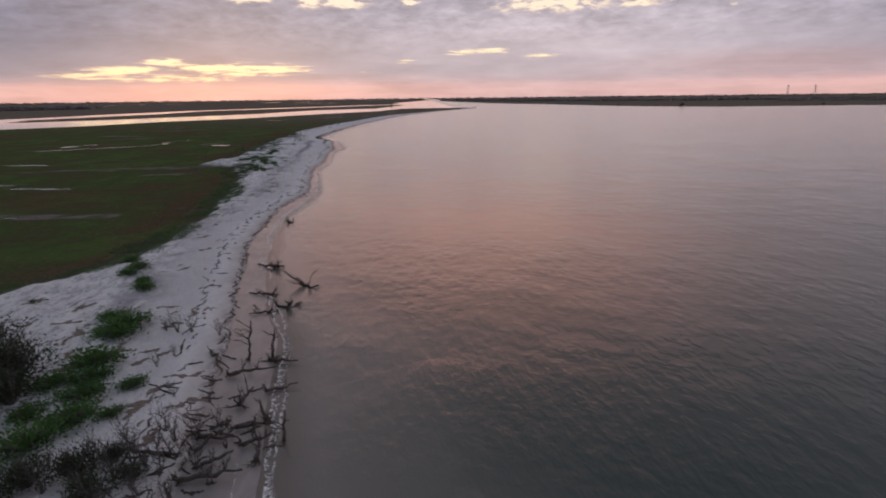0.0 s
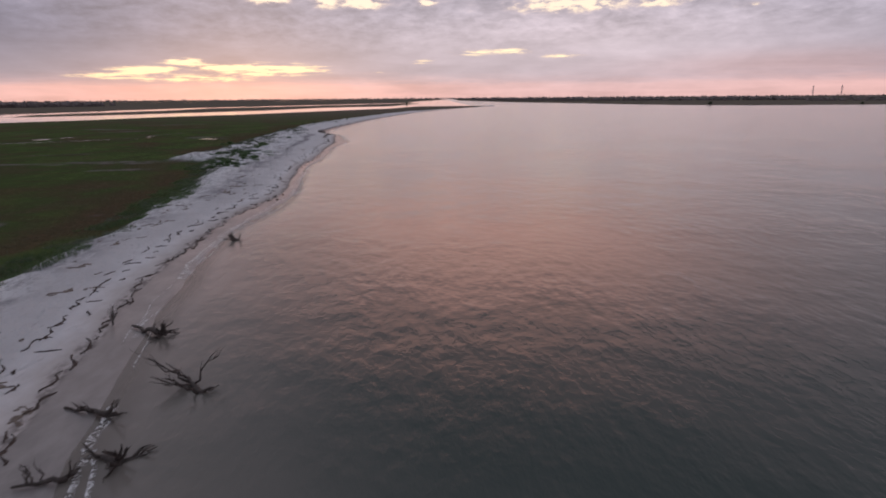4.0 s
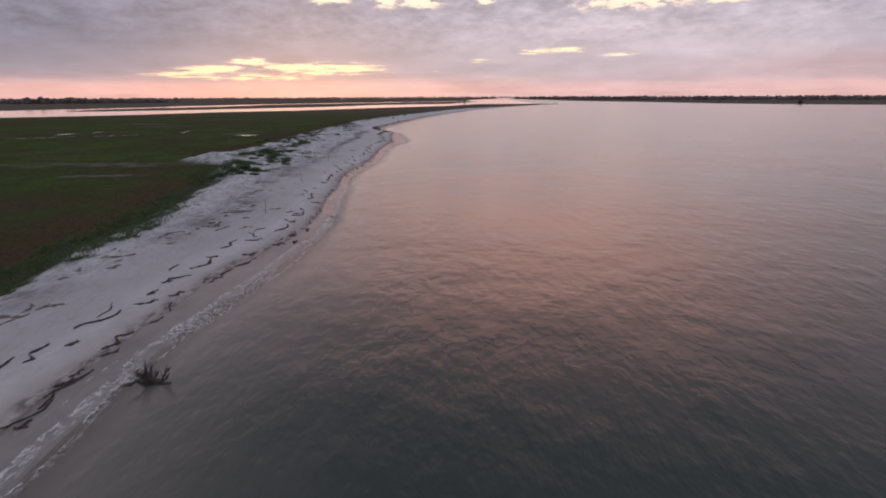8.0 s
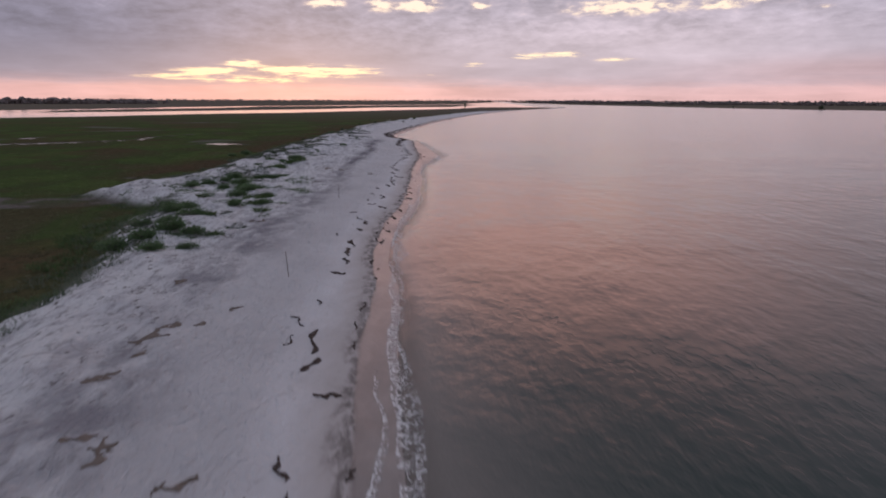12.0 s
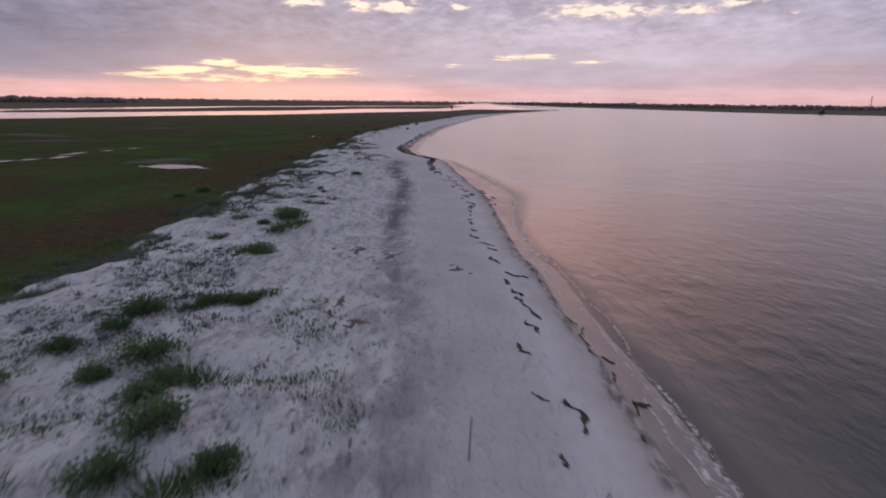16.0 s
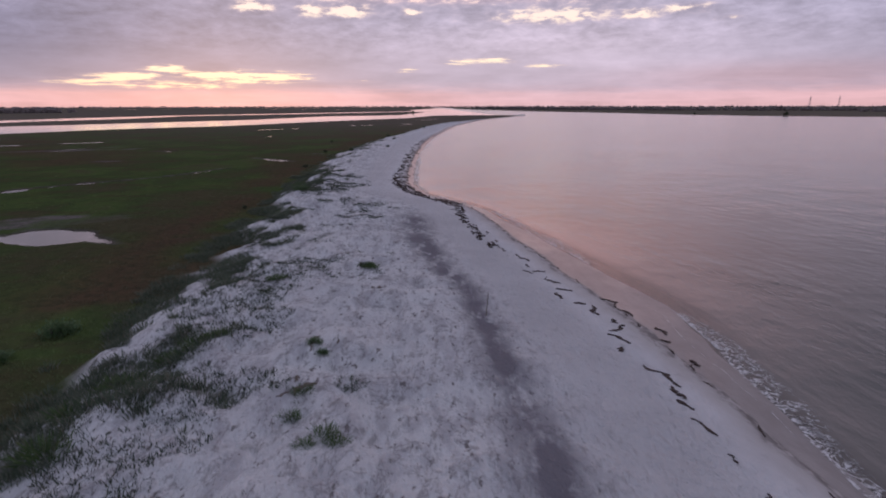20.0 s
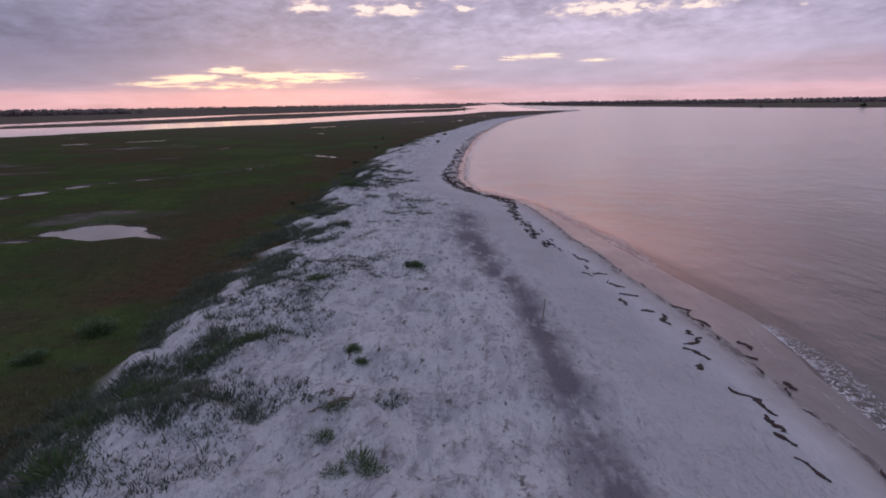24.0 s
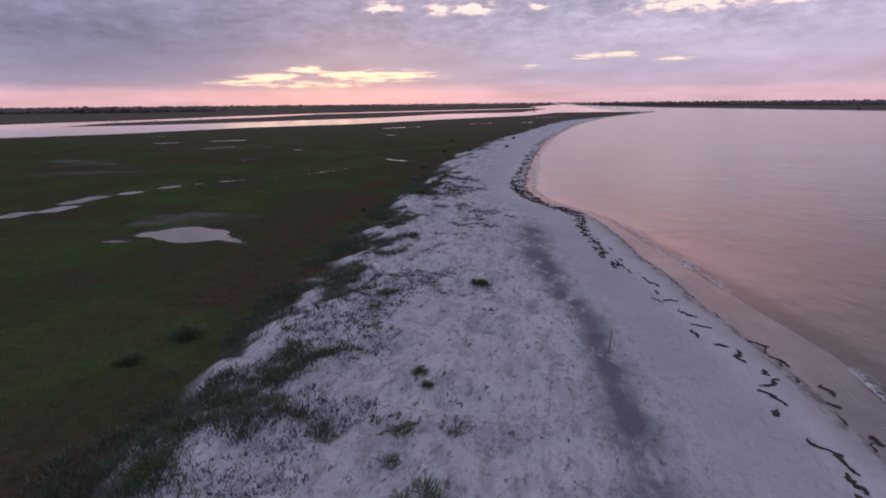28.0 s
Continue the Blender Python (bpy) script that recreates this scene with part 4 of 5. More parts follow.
put_all([bush("shrub", M_SHRUB, br, 1.3, 0.7, 420, 0.11, 12, "low dull green shrub at the marsh edge", "shrub")],
        [(-30.7, 9.3, 0.6), (-26.8, 1.5, 0.9), (-43.0, 159.2, 0.6), (-58.6, 186, 0.7), (-60, 228, 1.0), (-54.6, 253, 1.2), (-47, 268, 0.9), (-62, 262, 1.0), (-46.5, 300, 1.0), (-50, 330, 1.4), (-36, 390, 1.4), (-57, 214, 0.7), (-66, 300, 1.0)], br, "dune shrubs")
put_all([bush("dark_bush", M_BUSH, br, 4.2, 2.6, 2300, 0.16, 34, "large dark evergreen bush beside the beach", "bush")], [(-23.7, -3.3, 1.15), (-22.1, -5.5, 0.8), (-22.9, -8.2, 1.0), (-27.5, -0.2, 1.1), (-23.8, -5.5, 0.9), (-21.9, -10.8, 0.9), (-27.4, -8.0, 1.2), (-17.8, -13.3, 0.7), (-21.2, -15.5, 0.9), (-32.5, -4.0, 1.1), (-15.5, -11.3, 0.6), (-14.1, -12.9, 0.6), (-17.2, -11.9, 0.6), (-14.5, -10.1, 0.42), (-13.2, -11.3, 0.42)], br, "dark bushes")


def grass_clump(rng):
    root = new("grass_clump")
    for _ in range(2):
        g = Geo()
        for _ in range(120):
            a, r = rng.uniform(0, 6.28), rng.uniform(0, 0.6)
            p = Vector((math.cos(a) * r, math.sin(a) * r, -0.05))
            d = Vector((math.cos(a) * rng.uniform(0, .5), math.sin(a) * rng.uniform(0, .5), rng.uniform(0.16, 0.46)))
            g.leaf(p, d, Vector((rng.uniform(-1, 1), rng.uniform(-1, 1), 0.1)).normalized(), 0.018)
        part("leaf_tuft", g, M_EDGE if rng.random() < 0.6 else M_DUNE, root)
    return tagged(root, "tall tuft of green and straw dune grass on sand", "grass")


put_all([grass_clump(br) for _ in range(4)], [(-42.2, 131.0, 1.3), (-42.9, 130.2, 1.1), (-41.4, 131.8, 1.0), (-42.0, 124.2, 1.2), (-39.0, 118.0, 0.8), (-39.6, 117.3, 0.7), (-41.2, 117.0, 0.8), (-41.8, 116.4, 0.7), (-43.4, 115.2, 0.8),
         (-36.2, 106.0, 1.2), (-37.0, 105.2, 1.1), (-34.1, 99.8, 0.9), (-35.9, 103.0, 1.0), (-44.2, 136.6, 0.9), (-38.4, 110.4, 1.1), (-39.4, 111.2, 1.1), (-40.8, 104.6, 1.0), (-41.5, 102.7, 1.0), (-42.4, 158.9, 0.7), (-37.1, 97.3, 0.9),
         (-34.2, 92.3, 0.9), (-43.8, 141.8, 0.6), (-43.6, 143.2, 0.6), (-42.4, 140.5, 0.7), (-41.9, 140.0, 0.6), (-42.9, 139.8, 0.5), (-43.0, 135.4, 1.2), (-42.4, 134.2, 1.1), (-41.6, 125.6, 1.0), (-50.9, 140.2, 1.2), (-51.5, 142.5, 1.0), (-50.7, 144.2, 1.1), (-49.8, 146.9, 1.0), (-48.4, 148.3, 0.9), (-49.2, 147.8, 1.0), (-47.8, 156.4, 0.8), (-45.6, 128.4, 0.9), (-46.4, 133.6, 0.9)], br, "dune grass tufts")


# ---- dead trees, logs and wrack ----
def crooked(a, b, n, bend, rng):
    a, b = Vector(a), Vector(b)
    out = []
    for k in range(n + 1):
        t = k / n
        j = Vector((rng.uniform(-1, 1), rng.uniform(-1, 1), rng.uniform(-1, 1))) * bend * math.sin(math.pi * min(t * 1.15, 1))
        out.append(a.lerp(b, t) + j)
    return out


def limb(g, a, b, r0, r1, rng, n=5, bend=0.1, sides=6):
    p = crooked(a, b, n, bend * (Vector(b) - Vector(a)).length, rng)
    g.tube(p, [(r0 + (r1 - r0) * k / n) * rng.uniform(0.88, 1.12) for k in range(n + 1)], sides)
    return p


def dead_tree(name, rng, long, thick, roots, branches, reach, lift, label, mat, category="driftwood"):
    """A fallen tree: trunk along +x, roots at its foot, broken branches."""
    root = new(name)
    g = Geo()
    spine = limb(g, (0, 0, thick * 0.9), (long, 0, thick * 0.6 + lift), thick, thick * 0.35, rng, 7, 0.06, 8)
    part("trunk", g, mat, root, smooth=True)
    for _ in range(roots):
        g, a = Geo(), rng.uniform(0, 6.28)
        d = Vector((-rng.uniform(0.1, 0.9), math.cos(a), math.sin(a) * 0.8 + 0.3)).normalized() * thick * rng.uniform(2.5, 6.5)
        p = limb(g, (0, 0, thick), Vector((0, 0, thick)) + d, thick * 0.5, thick * 0.10, rng, 4, 0.14, 5)
        limb(g, p[2], p[2] + d * 0.4 + Vector((rng.uniform(-.1, .1), rng.uniform(-.2, .2), rng.uniform(-.1, .2))), thick * 0.22, thick * 0.05, rng, 3, 0.15, 4)
        part("root", g, mat, root, smooth=True)
    for _ in range(branches):
        g, k = Geo(), rng.randint(2, len(spine) - 2)
        a = rng.uniform(-1.2, 1.2)
        d = Vector((rng.uniform(0.0, 0.7), math.sin(a), math.cos(a) * 0.9 + 0.1)).normalized() * reach * rng.uniform(0.5, 1.1)
        p = limb(g, spine[k], spine[k] + d, thick * 0.36, thick * 0.09, rng, 5, 0.12, 5)
        for q in p[2:5]:
            limb(g, q, q + d * 0.35 + Vector((rng.uniform(-.4, .4), rng.uniform(-.4, .4), rng.uniform(-.1, .3))) * reach * 0.5, thick * 0.14, thick * 0.04, rng, 3, 0.12, 4)
        part("branch", g, mat, root, smooth=True)
    return tagged(root, label, category, "driftwood on the shore")


def lay(ob, x, y, turn, dz=0.0, tilt=0.0):
    ob.matrix_world = pose(x, y, max(settle(x, y), -0.25) + dz, 0, tilt, turn)


tr = random.Random(21)
WET = "dark wet driftwood tree with roots standing in shallow water"
lay(dead_tree("driftwood_tree", tr, 1.25, 0.17, 11, 2, 0.8, 0.0, WET, M_DRIFT), -18.2, 41.5, 6, 0.10, 10)
lay(dead_tree("driftwood_tree", tr, 2.4, 0.17, 10, 1, 0.6, 0.10, WET, M_DRIFT), -14.8, 20.6, 153, 0.10)
lay(dead_tree("driftwood_tree", tr, 1.6, 0.17, 8, 7, 1.9, 0.25, "dark branching dead tree with curved limbs in the water", M_DRIFT), -10.3, 14.5, 128, 0.05)
lay(dead_tree("driftwood_tree", tr, 1.0, 0.20, 14, 2, 0.8, 0.10, "dark root stump in shallow water with foam behind it", M_DRIFT), -11.2, 9.8, 160, 0.05)
lay(dead_tree("driftwood_tree", tr, 2.2, 0.13, 5, 2, 0.7, 0.05, WET, M_DRIFT), -13.2, 12.7, 165, 0.06)
lay(dead_tree("driftwood_tree", tr, 1.6, 0.12, 4, 4, 0.9, 0.10, "thin dead branches lying on wet sand", M_DRIFT), -12.4, 8.9, 200, 0.03)
UP = "leafless dead tree with forked branches on wet sand"
lay(dead_tree("dead_tree", tr, 2.6, 0.10, 6, 6, 1.2, 0.0, UP, M_DRIFT), -11.6, 0.6, 20, 0.1, -82)
lay(dead_tree("dead_tree", tr, 1.9, 0.11, 8, 5, 1.0, 0.0, UP, M_DRIFT), -10.2, 0.9, 80, 0.1, -70)
lay(dead_tree("dead_tree", tr, 1.5, 0.08, 5, 4, 0.8, 0.0, UP, M_DRIFT), -7.4, -8.2, 80, 0.1, -75)
LOG = "dark driftwood log in a tangle on the waterline"
for x, y, long, turn, n in ((-12.2, -1.7, 2.9, 15, 5), (-9.5, -3.5, 1.8, 22, 2), (-10.1, -7.2, 2.0, 4, 4), (-9.3, -8.7, 1.6, 28, 5), (-11.6, -8.0, 2.0, -7, 3), (-10.7, -10.2, 1.5, 36, 4), (-14.3, 1.3, 3.4, -53, 1),
                            (-11.4, -9.1, 2.2, 60, 4), (-8.7, -6.4, 1.4, 120, 3), (-10.6, -5.1, 1.6, 75, 3), (-12.5, -9.6, 2.4, 170, 4), (-8.3, -9.9, 1.7, 100, 3), (-11.2, -11.3, 2.6, 12, 4), (-10.3, 0.4, 1.9, -10, 2)):
    lay(dead_tree("driftwood_log", tr, long, tr.uniform(0.08, 0.14), tr.randint(2, 6), n, 0.8, tr.uniform(0, 0.3), LOG, M_DRIFT), x, y, turn, 0.05)
GREY = "grey leafless dead shrub on pale sand"
for x, y, s in ((-18.4, 4.3, 1.0), (-17.5, 4.1, 1.15), (-16.7, 4.3, 1.2), (-16.3, 0.5, 0.6), (-14.7, 4.1, 0.9), (-11.7, -8.1, 1.5), (-13.4, -7.6, 1.2), (-13.6, -10.3, 1.3), (-12.0, -9.6, 1.1), (-15.1, -10.9, 1.0), (-12.6, -12.1, 1.0), (-14.2, -9.1, 0.9), (-12.8, -10.6, 1.0), (-15.7, -9.5, 0.9), (-14.5, -12.7, 1.1), (-11.2, -12.5, 1.0), (-17.1, -10.7, 0.9),
                (-16.3, -12.3, 1.3), (-18.1, 21.8, 0.8), (-16.7, -1.0, 0.7), (-14.3, -4.3, 0.8), (-12.2, -10.9, 1.3), (-13.2, -8.9, 1.2), (-10.9, -10.3, 1.2), (-10.1, -8.7, 1.0), (-13.9, -11.3, 1.2), (-12.6, -8.4, 1.1), (-9.9, -11.3, 1.2), (-11.6, -13.3, 1.3),
                (-11.1, -6.9, 0.9), (-14.9, -8.4, 1.0), (-9.1, -7.5, 0.8), (-13.0, -13.4, 1.2)):
    ob = new("dead_shrub")
    for _ in range(5):
        g, a = Geo(), tr.uniform(0, 6.28)
        top = Vector((math.cos(a) * tr.uniform(.1, .55), math.sin(a) * tr.uniform(.1, .55), tr.uniform(0.7, 1.3))) * s
        p = limb(g, (0, 0, -0.08), top, 0.025 * s, 0.008, tr, 5, 0.08, 5)
        for q in p[2:]:
            for _ in range(2):
                limb(g, q, q + Vector((tr.uniform(-.35, .35), tr.uniform(-.35, .35), tr.uniform(0.05, .4))) * s, 0.012 * s, 0.005, tr, 3, 0.12, 4)
        part("stem", g, M_SNAG, ob, smooth=True)
    tagged(ob, GREY, "dead shrub", "dead shrubs")
    ob.matrix_world = pose(x, y, settle(x, y), 0, 0, tr.uniform(0, 360))


def strand(name, x, y, long, turn, wide, high, rng, mat, label, category, group, wiggle=0.3, into=None):
    """A low uneven ridge of stranded plant matter that follows the sand."""
    n = max(7, int(long / 0.11))
    c, s = math.cos(radians(turn)), math.sin(radians(turn))
    ph, fr = rng.uniform(0, 6.28), rng.uniform(3.5, 9.0)
    px, py = [], []
    for k in range(n + 1):
        u = (k / n - 0.5) * long
        w = wiggle * long * 0.28 * math.sin(ph + fr * k / n) + 0.05 * math.sin(2.3 * ph + 1.7 * fr * k / n) * wiggle / 0.3 + rng.uniform(-0.02, 0.02)
        px.append(x + u * c - w * s), py.append(y + u * s + w * c)
    dx, dy = np.gradient(px), np.gradient(py)
    ln = np.hypot(dx, dy)
    lump = np.array([max(0.2, 0.85 + 0.45 * math.sin(ph * 3 + 2.1 * fr * k / n) + rng.uniform(-0.35, 0.35)) * (0.15 + 0.85 * math.sin(math.pi * min(max(k / n, 0.04), 0.96)) ** 0.6) for k in range(n + 1)])
    rows = []
    for q, h in ((-1, -0.03), (-0.55, 0.6), (0.05, 1.0), (0.6, 0.55), (1, -0.03)):
        ww = wide * lump * np.array([rng.uniform(0.75, 1.25) for _ in range(n + 1)]) * q
        qx, qy = px - dy / ln * ww, py + dx / ln * ww
        rows.append((qx, qy, h))
    g = Geo()
    for qx, qy, h in rows:
        zz_ = height(qx, qy)
        hh = [h * high * rng.uniform(0.5, 1.4) if h > 0 else h for _ in range(n + 1)]
        g.v += [(float(a) - x, float(b) - y, float(c_) + d_) for a, b, c_, d_ in zip(qx, qy, zz_, hh)]
    m = n + 1
    for r in range(4):
        for k in range(n):
            g.f.append((r * m + k, r * m + k + 1, (r + 1) * m + k + 1, (r + 1) * m + k))
    if into is not None:
        b0 = len(into.v)
        into.v += [(a + x, b + y, c_) for a, b, c_ in g.v]
        into.f += [tuple(b0 + i for i in f) for f in g.f]
        return None
    base = min(v[2] for v in g.v)
    g.v = [(a, b, c_ - base) for a, b, c_ in g.v]
    ob = part(name, g, mat)
    ob.location = (x, y, base)
    return tagged(ob, label, category, group)


sr = random.Random(33)
DARK = "dark curled strand of seaweed wrack on pale sand"
UPPER_A = [(-29.3, 145.0, 2.0, -64), (-29.4, 143.6, 1.0, -78), (-29.5, 142.7, 0.8, -55), (-29.8, 148.7, 1.3, -56), (-29.4, 150.0, 1.5, 42), (-29.2, 151.1, 0.6, -91), (-29.8, 152.6, 1.6, -100), (-31.2, 154.6, 1.0, -83), (-30.6, 155.9, 1.1, -5),
           (-30.8, 157.6, 1.0, -47), (-31.3, 159.8, 1.0, 9), (-31.7, 163.0, 1.5, -58), (-30.3, 153.6, 0.7, -16), (-30.2, 147.4, 0.6, -102)]
UPPER_B = [(-25.7, 93.3, 1.7, -79), (-25.5, 91.2, 1.8, -67), (-25.1, 89.3, 1.2, -71), (-26.1, 99.2, 1.1, -65), (-25.9, 105.2, 1.0, -28), (-26.0, 96.9, 0.7, -63), (-26.7, 109.9, 2.0, -82), (-25.0, 87.0, 0.8, 4), (-21.5, 64.3, 2.6, 89),
           (-21.9, 69.0, 1.5, 57), (-23.8, 78.8, 2.2, 94), (-22.3, 75.2, 0.9, 20), (-23.4, 77.0, 1.2, 80), (-21.6, 66.6, 0.8, 70)]
UPPER_C = [(-23.5, 42.5, 1.7, 102), (-23.3, 46.0, 2.7, 81), (-22.6, 48.4, 1.2, 51), (-23.1, 49.7, 0.9, 94), (-23.3, 51.5, 1.0, 85), (-22.9, 55.0, 3.0, 82), (-23.2, 58.6, 1.5, 86), (-22.2, 60.5, 1.3, 43), (-22.1, 69.9, 1.8, 74), (-22.8, 43.6, 0.6, 82)]
UPPER_D = [(-29.5, 136.4, 1.0, -70), (-29.4, 131.9, 1.0, -50), (-28.6, 130.3, 1.0, -25), (-28.3, 129.0, 0.8, -20), (-28.3, 126.3, 1.2, -60), (-27.3, 123.8, 1.4, -28), (-27.9, 122.4, 0.9, -80), (-27.5, 120.9, 1.0, -55), (-27.5, 119.9, 0.9, -75),
           (-27.1, 118.4, 1.9, -62), (-27.3, 116.6, 1.5, -70), (-29.4, 134.0, 0.8, -60), (-28.0, 114.2, 1.0, -70)]
LOWER = [(-27.0, 150.3, 1.0, -83), (-27.9, 152.8, 1.2, -69), (-28.2, 154.7, 1.0, -24), (-27.4, 149.0, 0.5, -10), (-27.1, 146.7, 0.6, -79), (-24.7, 114.3, 0.6, -35), (-24.4, 111.2, 0.6, 5), (-24.4, 105.3, 0.7, -68), (-24.5, 102.4, 1.3, -79),
         (-24.2, 97.9, 0.5, -40), (-24.1, 94.8, 1.2, -80), (-23.8, 89.8, 0.7, -99), (-21.4, 44.4, 2.0, 92), (-21.0, 40.9, 0.8, 75), (-21.9, 49.9, 1.0, 71), (-20.4, 60.4, 1.0, 56), (-20.3, 62.8, 0.8, 81), (-19.8, 64.9, 0.9, 84), (-19.6, 61.4, 0.8, 87),
         (-19.2, 70.3, 0.9, -13), (-20.5, 38.4, 0.6, 71), (-21.3, 57.5, 1.0, 46)]
for rows, w in ((UPPER_A, 0.115), (UPPER_B, 0.115), (UPPER_C, 0.09), (UPPER_D, 0.10), (LOWER, 0.09)):
    for x, y, long, turn in rows:
        strand("seaweed_strand", x, y, long * 0.95, turn, w * sr.uniform(1.0, 1.6) * (1.3 if long < 1.1 else 1.05), 0.06, sr, M_WRACK, DARK, "seaweed", "wrack line")
line = spline(SHORE[4:38], 9)
taken = [r[1] for rows in (UPPER_A, UPPER_B, UPPER_C, UPPER_D) for r in rows]
acc = 0.0
for (ax, ay), (bx, by) in zip(line, line[1:]):
    acc += math.hypot(bx - ax, by - ay)
    if acc < (0.95 if by > 116 else 1.5):
        continue
    acc = 0.0
    ang = math.degrees(math.atan2(by - ay, bx - ax))
    nx_, ny_ = -(by - ay) / math.hypot(bx - ax, by - ay), (bx - ax) / math.hypot(bx - ax, by - ay)
    if 2 < by < 190 and min(abs(by - q) for q in taken) > (1.0 if by < 139 else 0.5):
        off = np.interp(by, [70, 90, 184, 200], [2.0, 2.6, 2.6, 0.9]) + sr.uniform(-0.5, 0.5)
        strand("seaweed_strand", ax + nx_ * off, ay + ny_ * off, sr.uniform(0.4, 1.2), ang + sr.uniform(-70, 50), sr.uniform(0.05, 0.10) * (2.4 if by > 186 else 1.0), 0.05, sr, M_WRACK, DARK, "seaweed", "wrack line")
    if -6 < by < 190 and sr.random() < 0.6:
        off = sr.uniform(-0.1, 0.35)
        strand("seaweed_strand", ax + nx_ * off, ay + ny_ * off, sr.uniform(0.35, 1.1), ang + sr.uniform(-25, 25), sr.uniform(0.045, 0.09) * (2.4 if by > 186 else 1.0), 0.04, sr, M_WRACK, DARK, "seaweed", "wrack line", 0.15)
bay = Geo()
bend = [p for p in spline(SHORE[27:40], 44) if 166 < p[1] < 340]
for k in range(400):
    q = min(int(len(bend) * sr.random()), len(bend) - 2)
    (ax, ay), (bx, by) = bend[q], bend[q + 1]
    ang, ln_ = math.degrees(math.atan2(by - ay, bx - ax)), math.hypot(bx - ax, by - ay)
    near_ = by < 187
    if near_ and sr.random() < 0.45:
        continue
    off = (2.6 * min(1.0, (191 - by) / 12) + 0.5 if near_ else sr.choice((0.15, 1.1, 1.4, 1.7))) + sr.uniform(-0.4, 0.4)
    strand("wrack", ax - (by - ay) / ln_ * off, ay + (bx - ax) / ln_ * off, sr.uniform(0.4, 0.9 if near_ else 1.5), ang + sr.uniform(-55, 55), sr.uniform(0.09, 0.22) * (0.45 if near_ else 1.0), 0.08, sr, M_WRACK, DARK, "seaweed", "", 0.3, bay)
tagged(part("wrack_band", bay, M_WRACK), "dark band of seaweed wrack along the curved bay shore", "seaweed", kind="stuff")
# two winding tide lines along the southern beach
for off, wide in ((0.10, 0.075), (2.7, 0.065)):
    u = -12.0
    while u < 66.0:
        long = sr.uniform(0.8, 2.2)
        sx_ = float(np.interp(u, [p[1] for p in SHORE], [p[0] for p in SHORE]))
        nx_ = float(np.interp(u + 1, [p[1] for p in SHORE], [p[0] for p in SHORE]))
        if sr.random() < 0.86 and min(abs(u - q) for q in taken) > 0.8:
            strand("seaweed_strand", sx_ - off + sr.uniform(-0.25, 0.25), u, long, math.degrees(math.atan2(1.0, nx_ - sx_)) + sr.uniform(-16, 16), wide * sr.uniform(0.7, 1.5), 0.05, sr, M_WRACK, DARK, "seaweed", "wrack line", 0.22)
        u += long * sr.uniform(0.85, 1.25)
for k in range(50):
    u = sr.uniform(-13, 1)
    strand("driftwood_debris", sr.gauss(-12.2, 1.9), u, sr.uniform(0.4, 1.2), sr.uniform(-40, 60), sr.uniform(0.05, 0.12), 0.07, sr, M_WRACK, "dark heap of broken twigs and reed on wet sand", "debris", "shore debris", 0.2)
MAT = "flattened brown patch of reed litter on sand"
for x, y, s in ((-40.6, 93.6, 0.9), (-42.1, 95.7, 1.0), (-32.9, 96.6, 0.8), (-36.4, 126.4, 1.3), (-34.4, 125.2, 0.9), (-30.6, 123.8, 0.8), (-35.6, 118.0, 0.8), (-34.5, 115.3, 0.8), (-26.5, 63.5, 1.3), (-26.6, 68.4, 1.2), (-26.9, 71.4, 0.8),
                (-24.5, 70.6, 0.7), (-24.3, 63.4, 0.6), (-27.2, 67.6, 1.0), (-43.6, 143.4, 0.8), (-41.6, 155.1, 0.5), (-43.9, 147.2, 0.5), (-20.1, 0.7, 1.6), (-24.2, 3.4, 1.8), (-15.7, -6.2, 1.0), (-22.5, 0.2, 1.4), (-28.2, 54.8, 1.2), (-27.4, 45.4, 1.4),
                (-28.2, 60.4, 1.0), (-29.5, 77.8, 1.0), (-18.0, 7.9, 1.3), (-20.3, 8.9, 1.2), (-16.5, 12.4, 1.0), (-14.5, -1.8, 1.3), (-13.2, -4.7, 1.3), (-14.0, -8.4, 1.5), (-15.5, -3.8, 1.2), (-12.0, -6.6, 1.2), (-18.8, 14.3, 1.0), (-23.1, 19.1, 1.2),
                (-26.5, 8.5, 1.5), (-28.7, 5.1, 1.4), (-23.7, 26.2, 1.2), (-25.8, 31.5, 1.2), (-26.8, 38.0, 1.2)):
    strand("reed_litter", x, y, 1.35 * s, sr.uniform(20, 110), 0.21 * s, 0.04, sr, M_LITTER, MAT, "plant litter", "reed litter", 0.4)
    for _ in range(3):
        strand("reed_litter", x + sr.gauss(0, 0.7) * s, y + sr.gauss(0, 0.7) * s, sr.uniform(0.35, 0.8) * s, sr.uniform(20, 110), 0.11 * s, 0.03, sr, M_LITTER, MAT, "plant litter", "reed litter", 0.3)

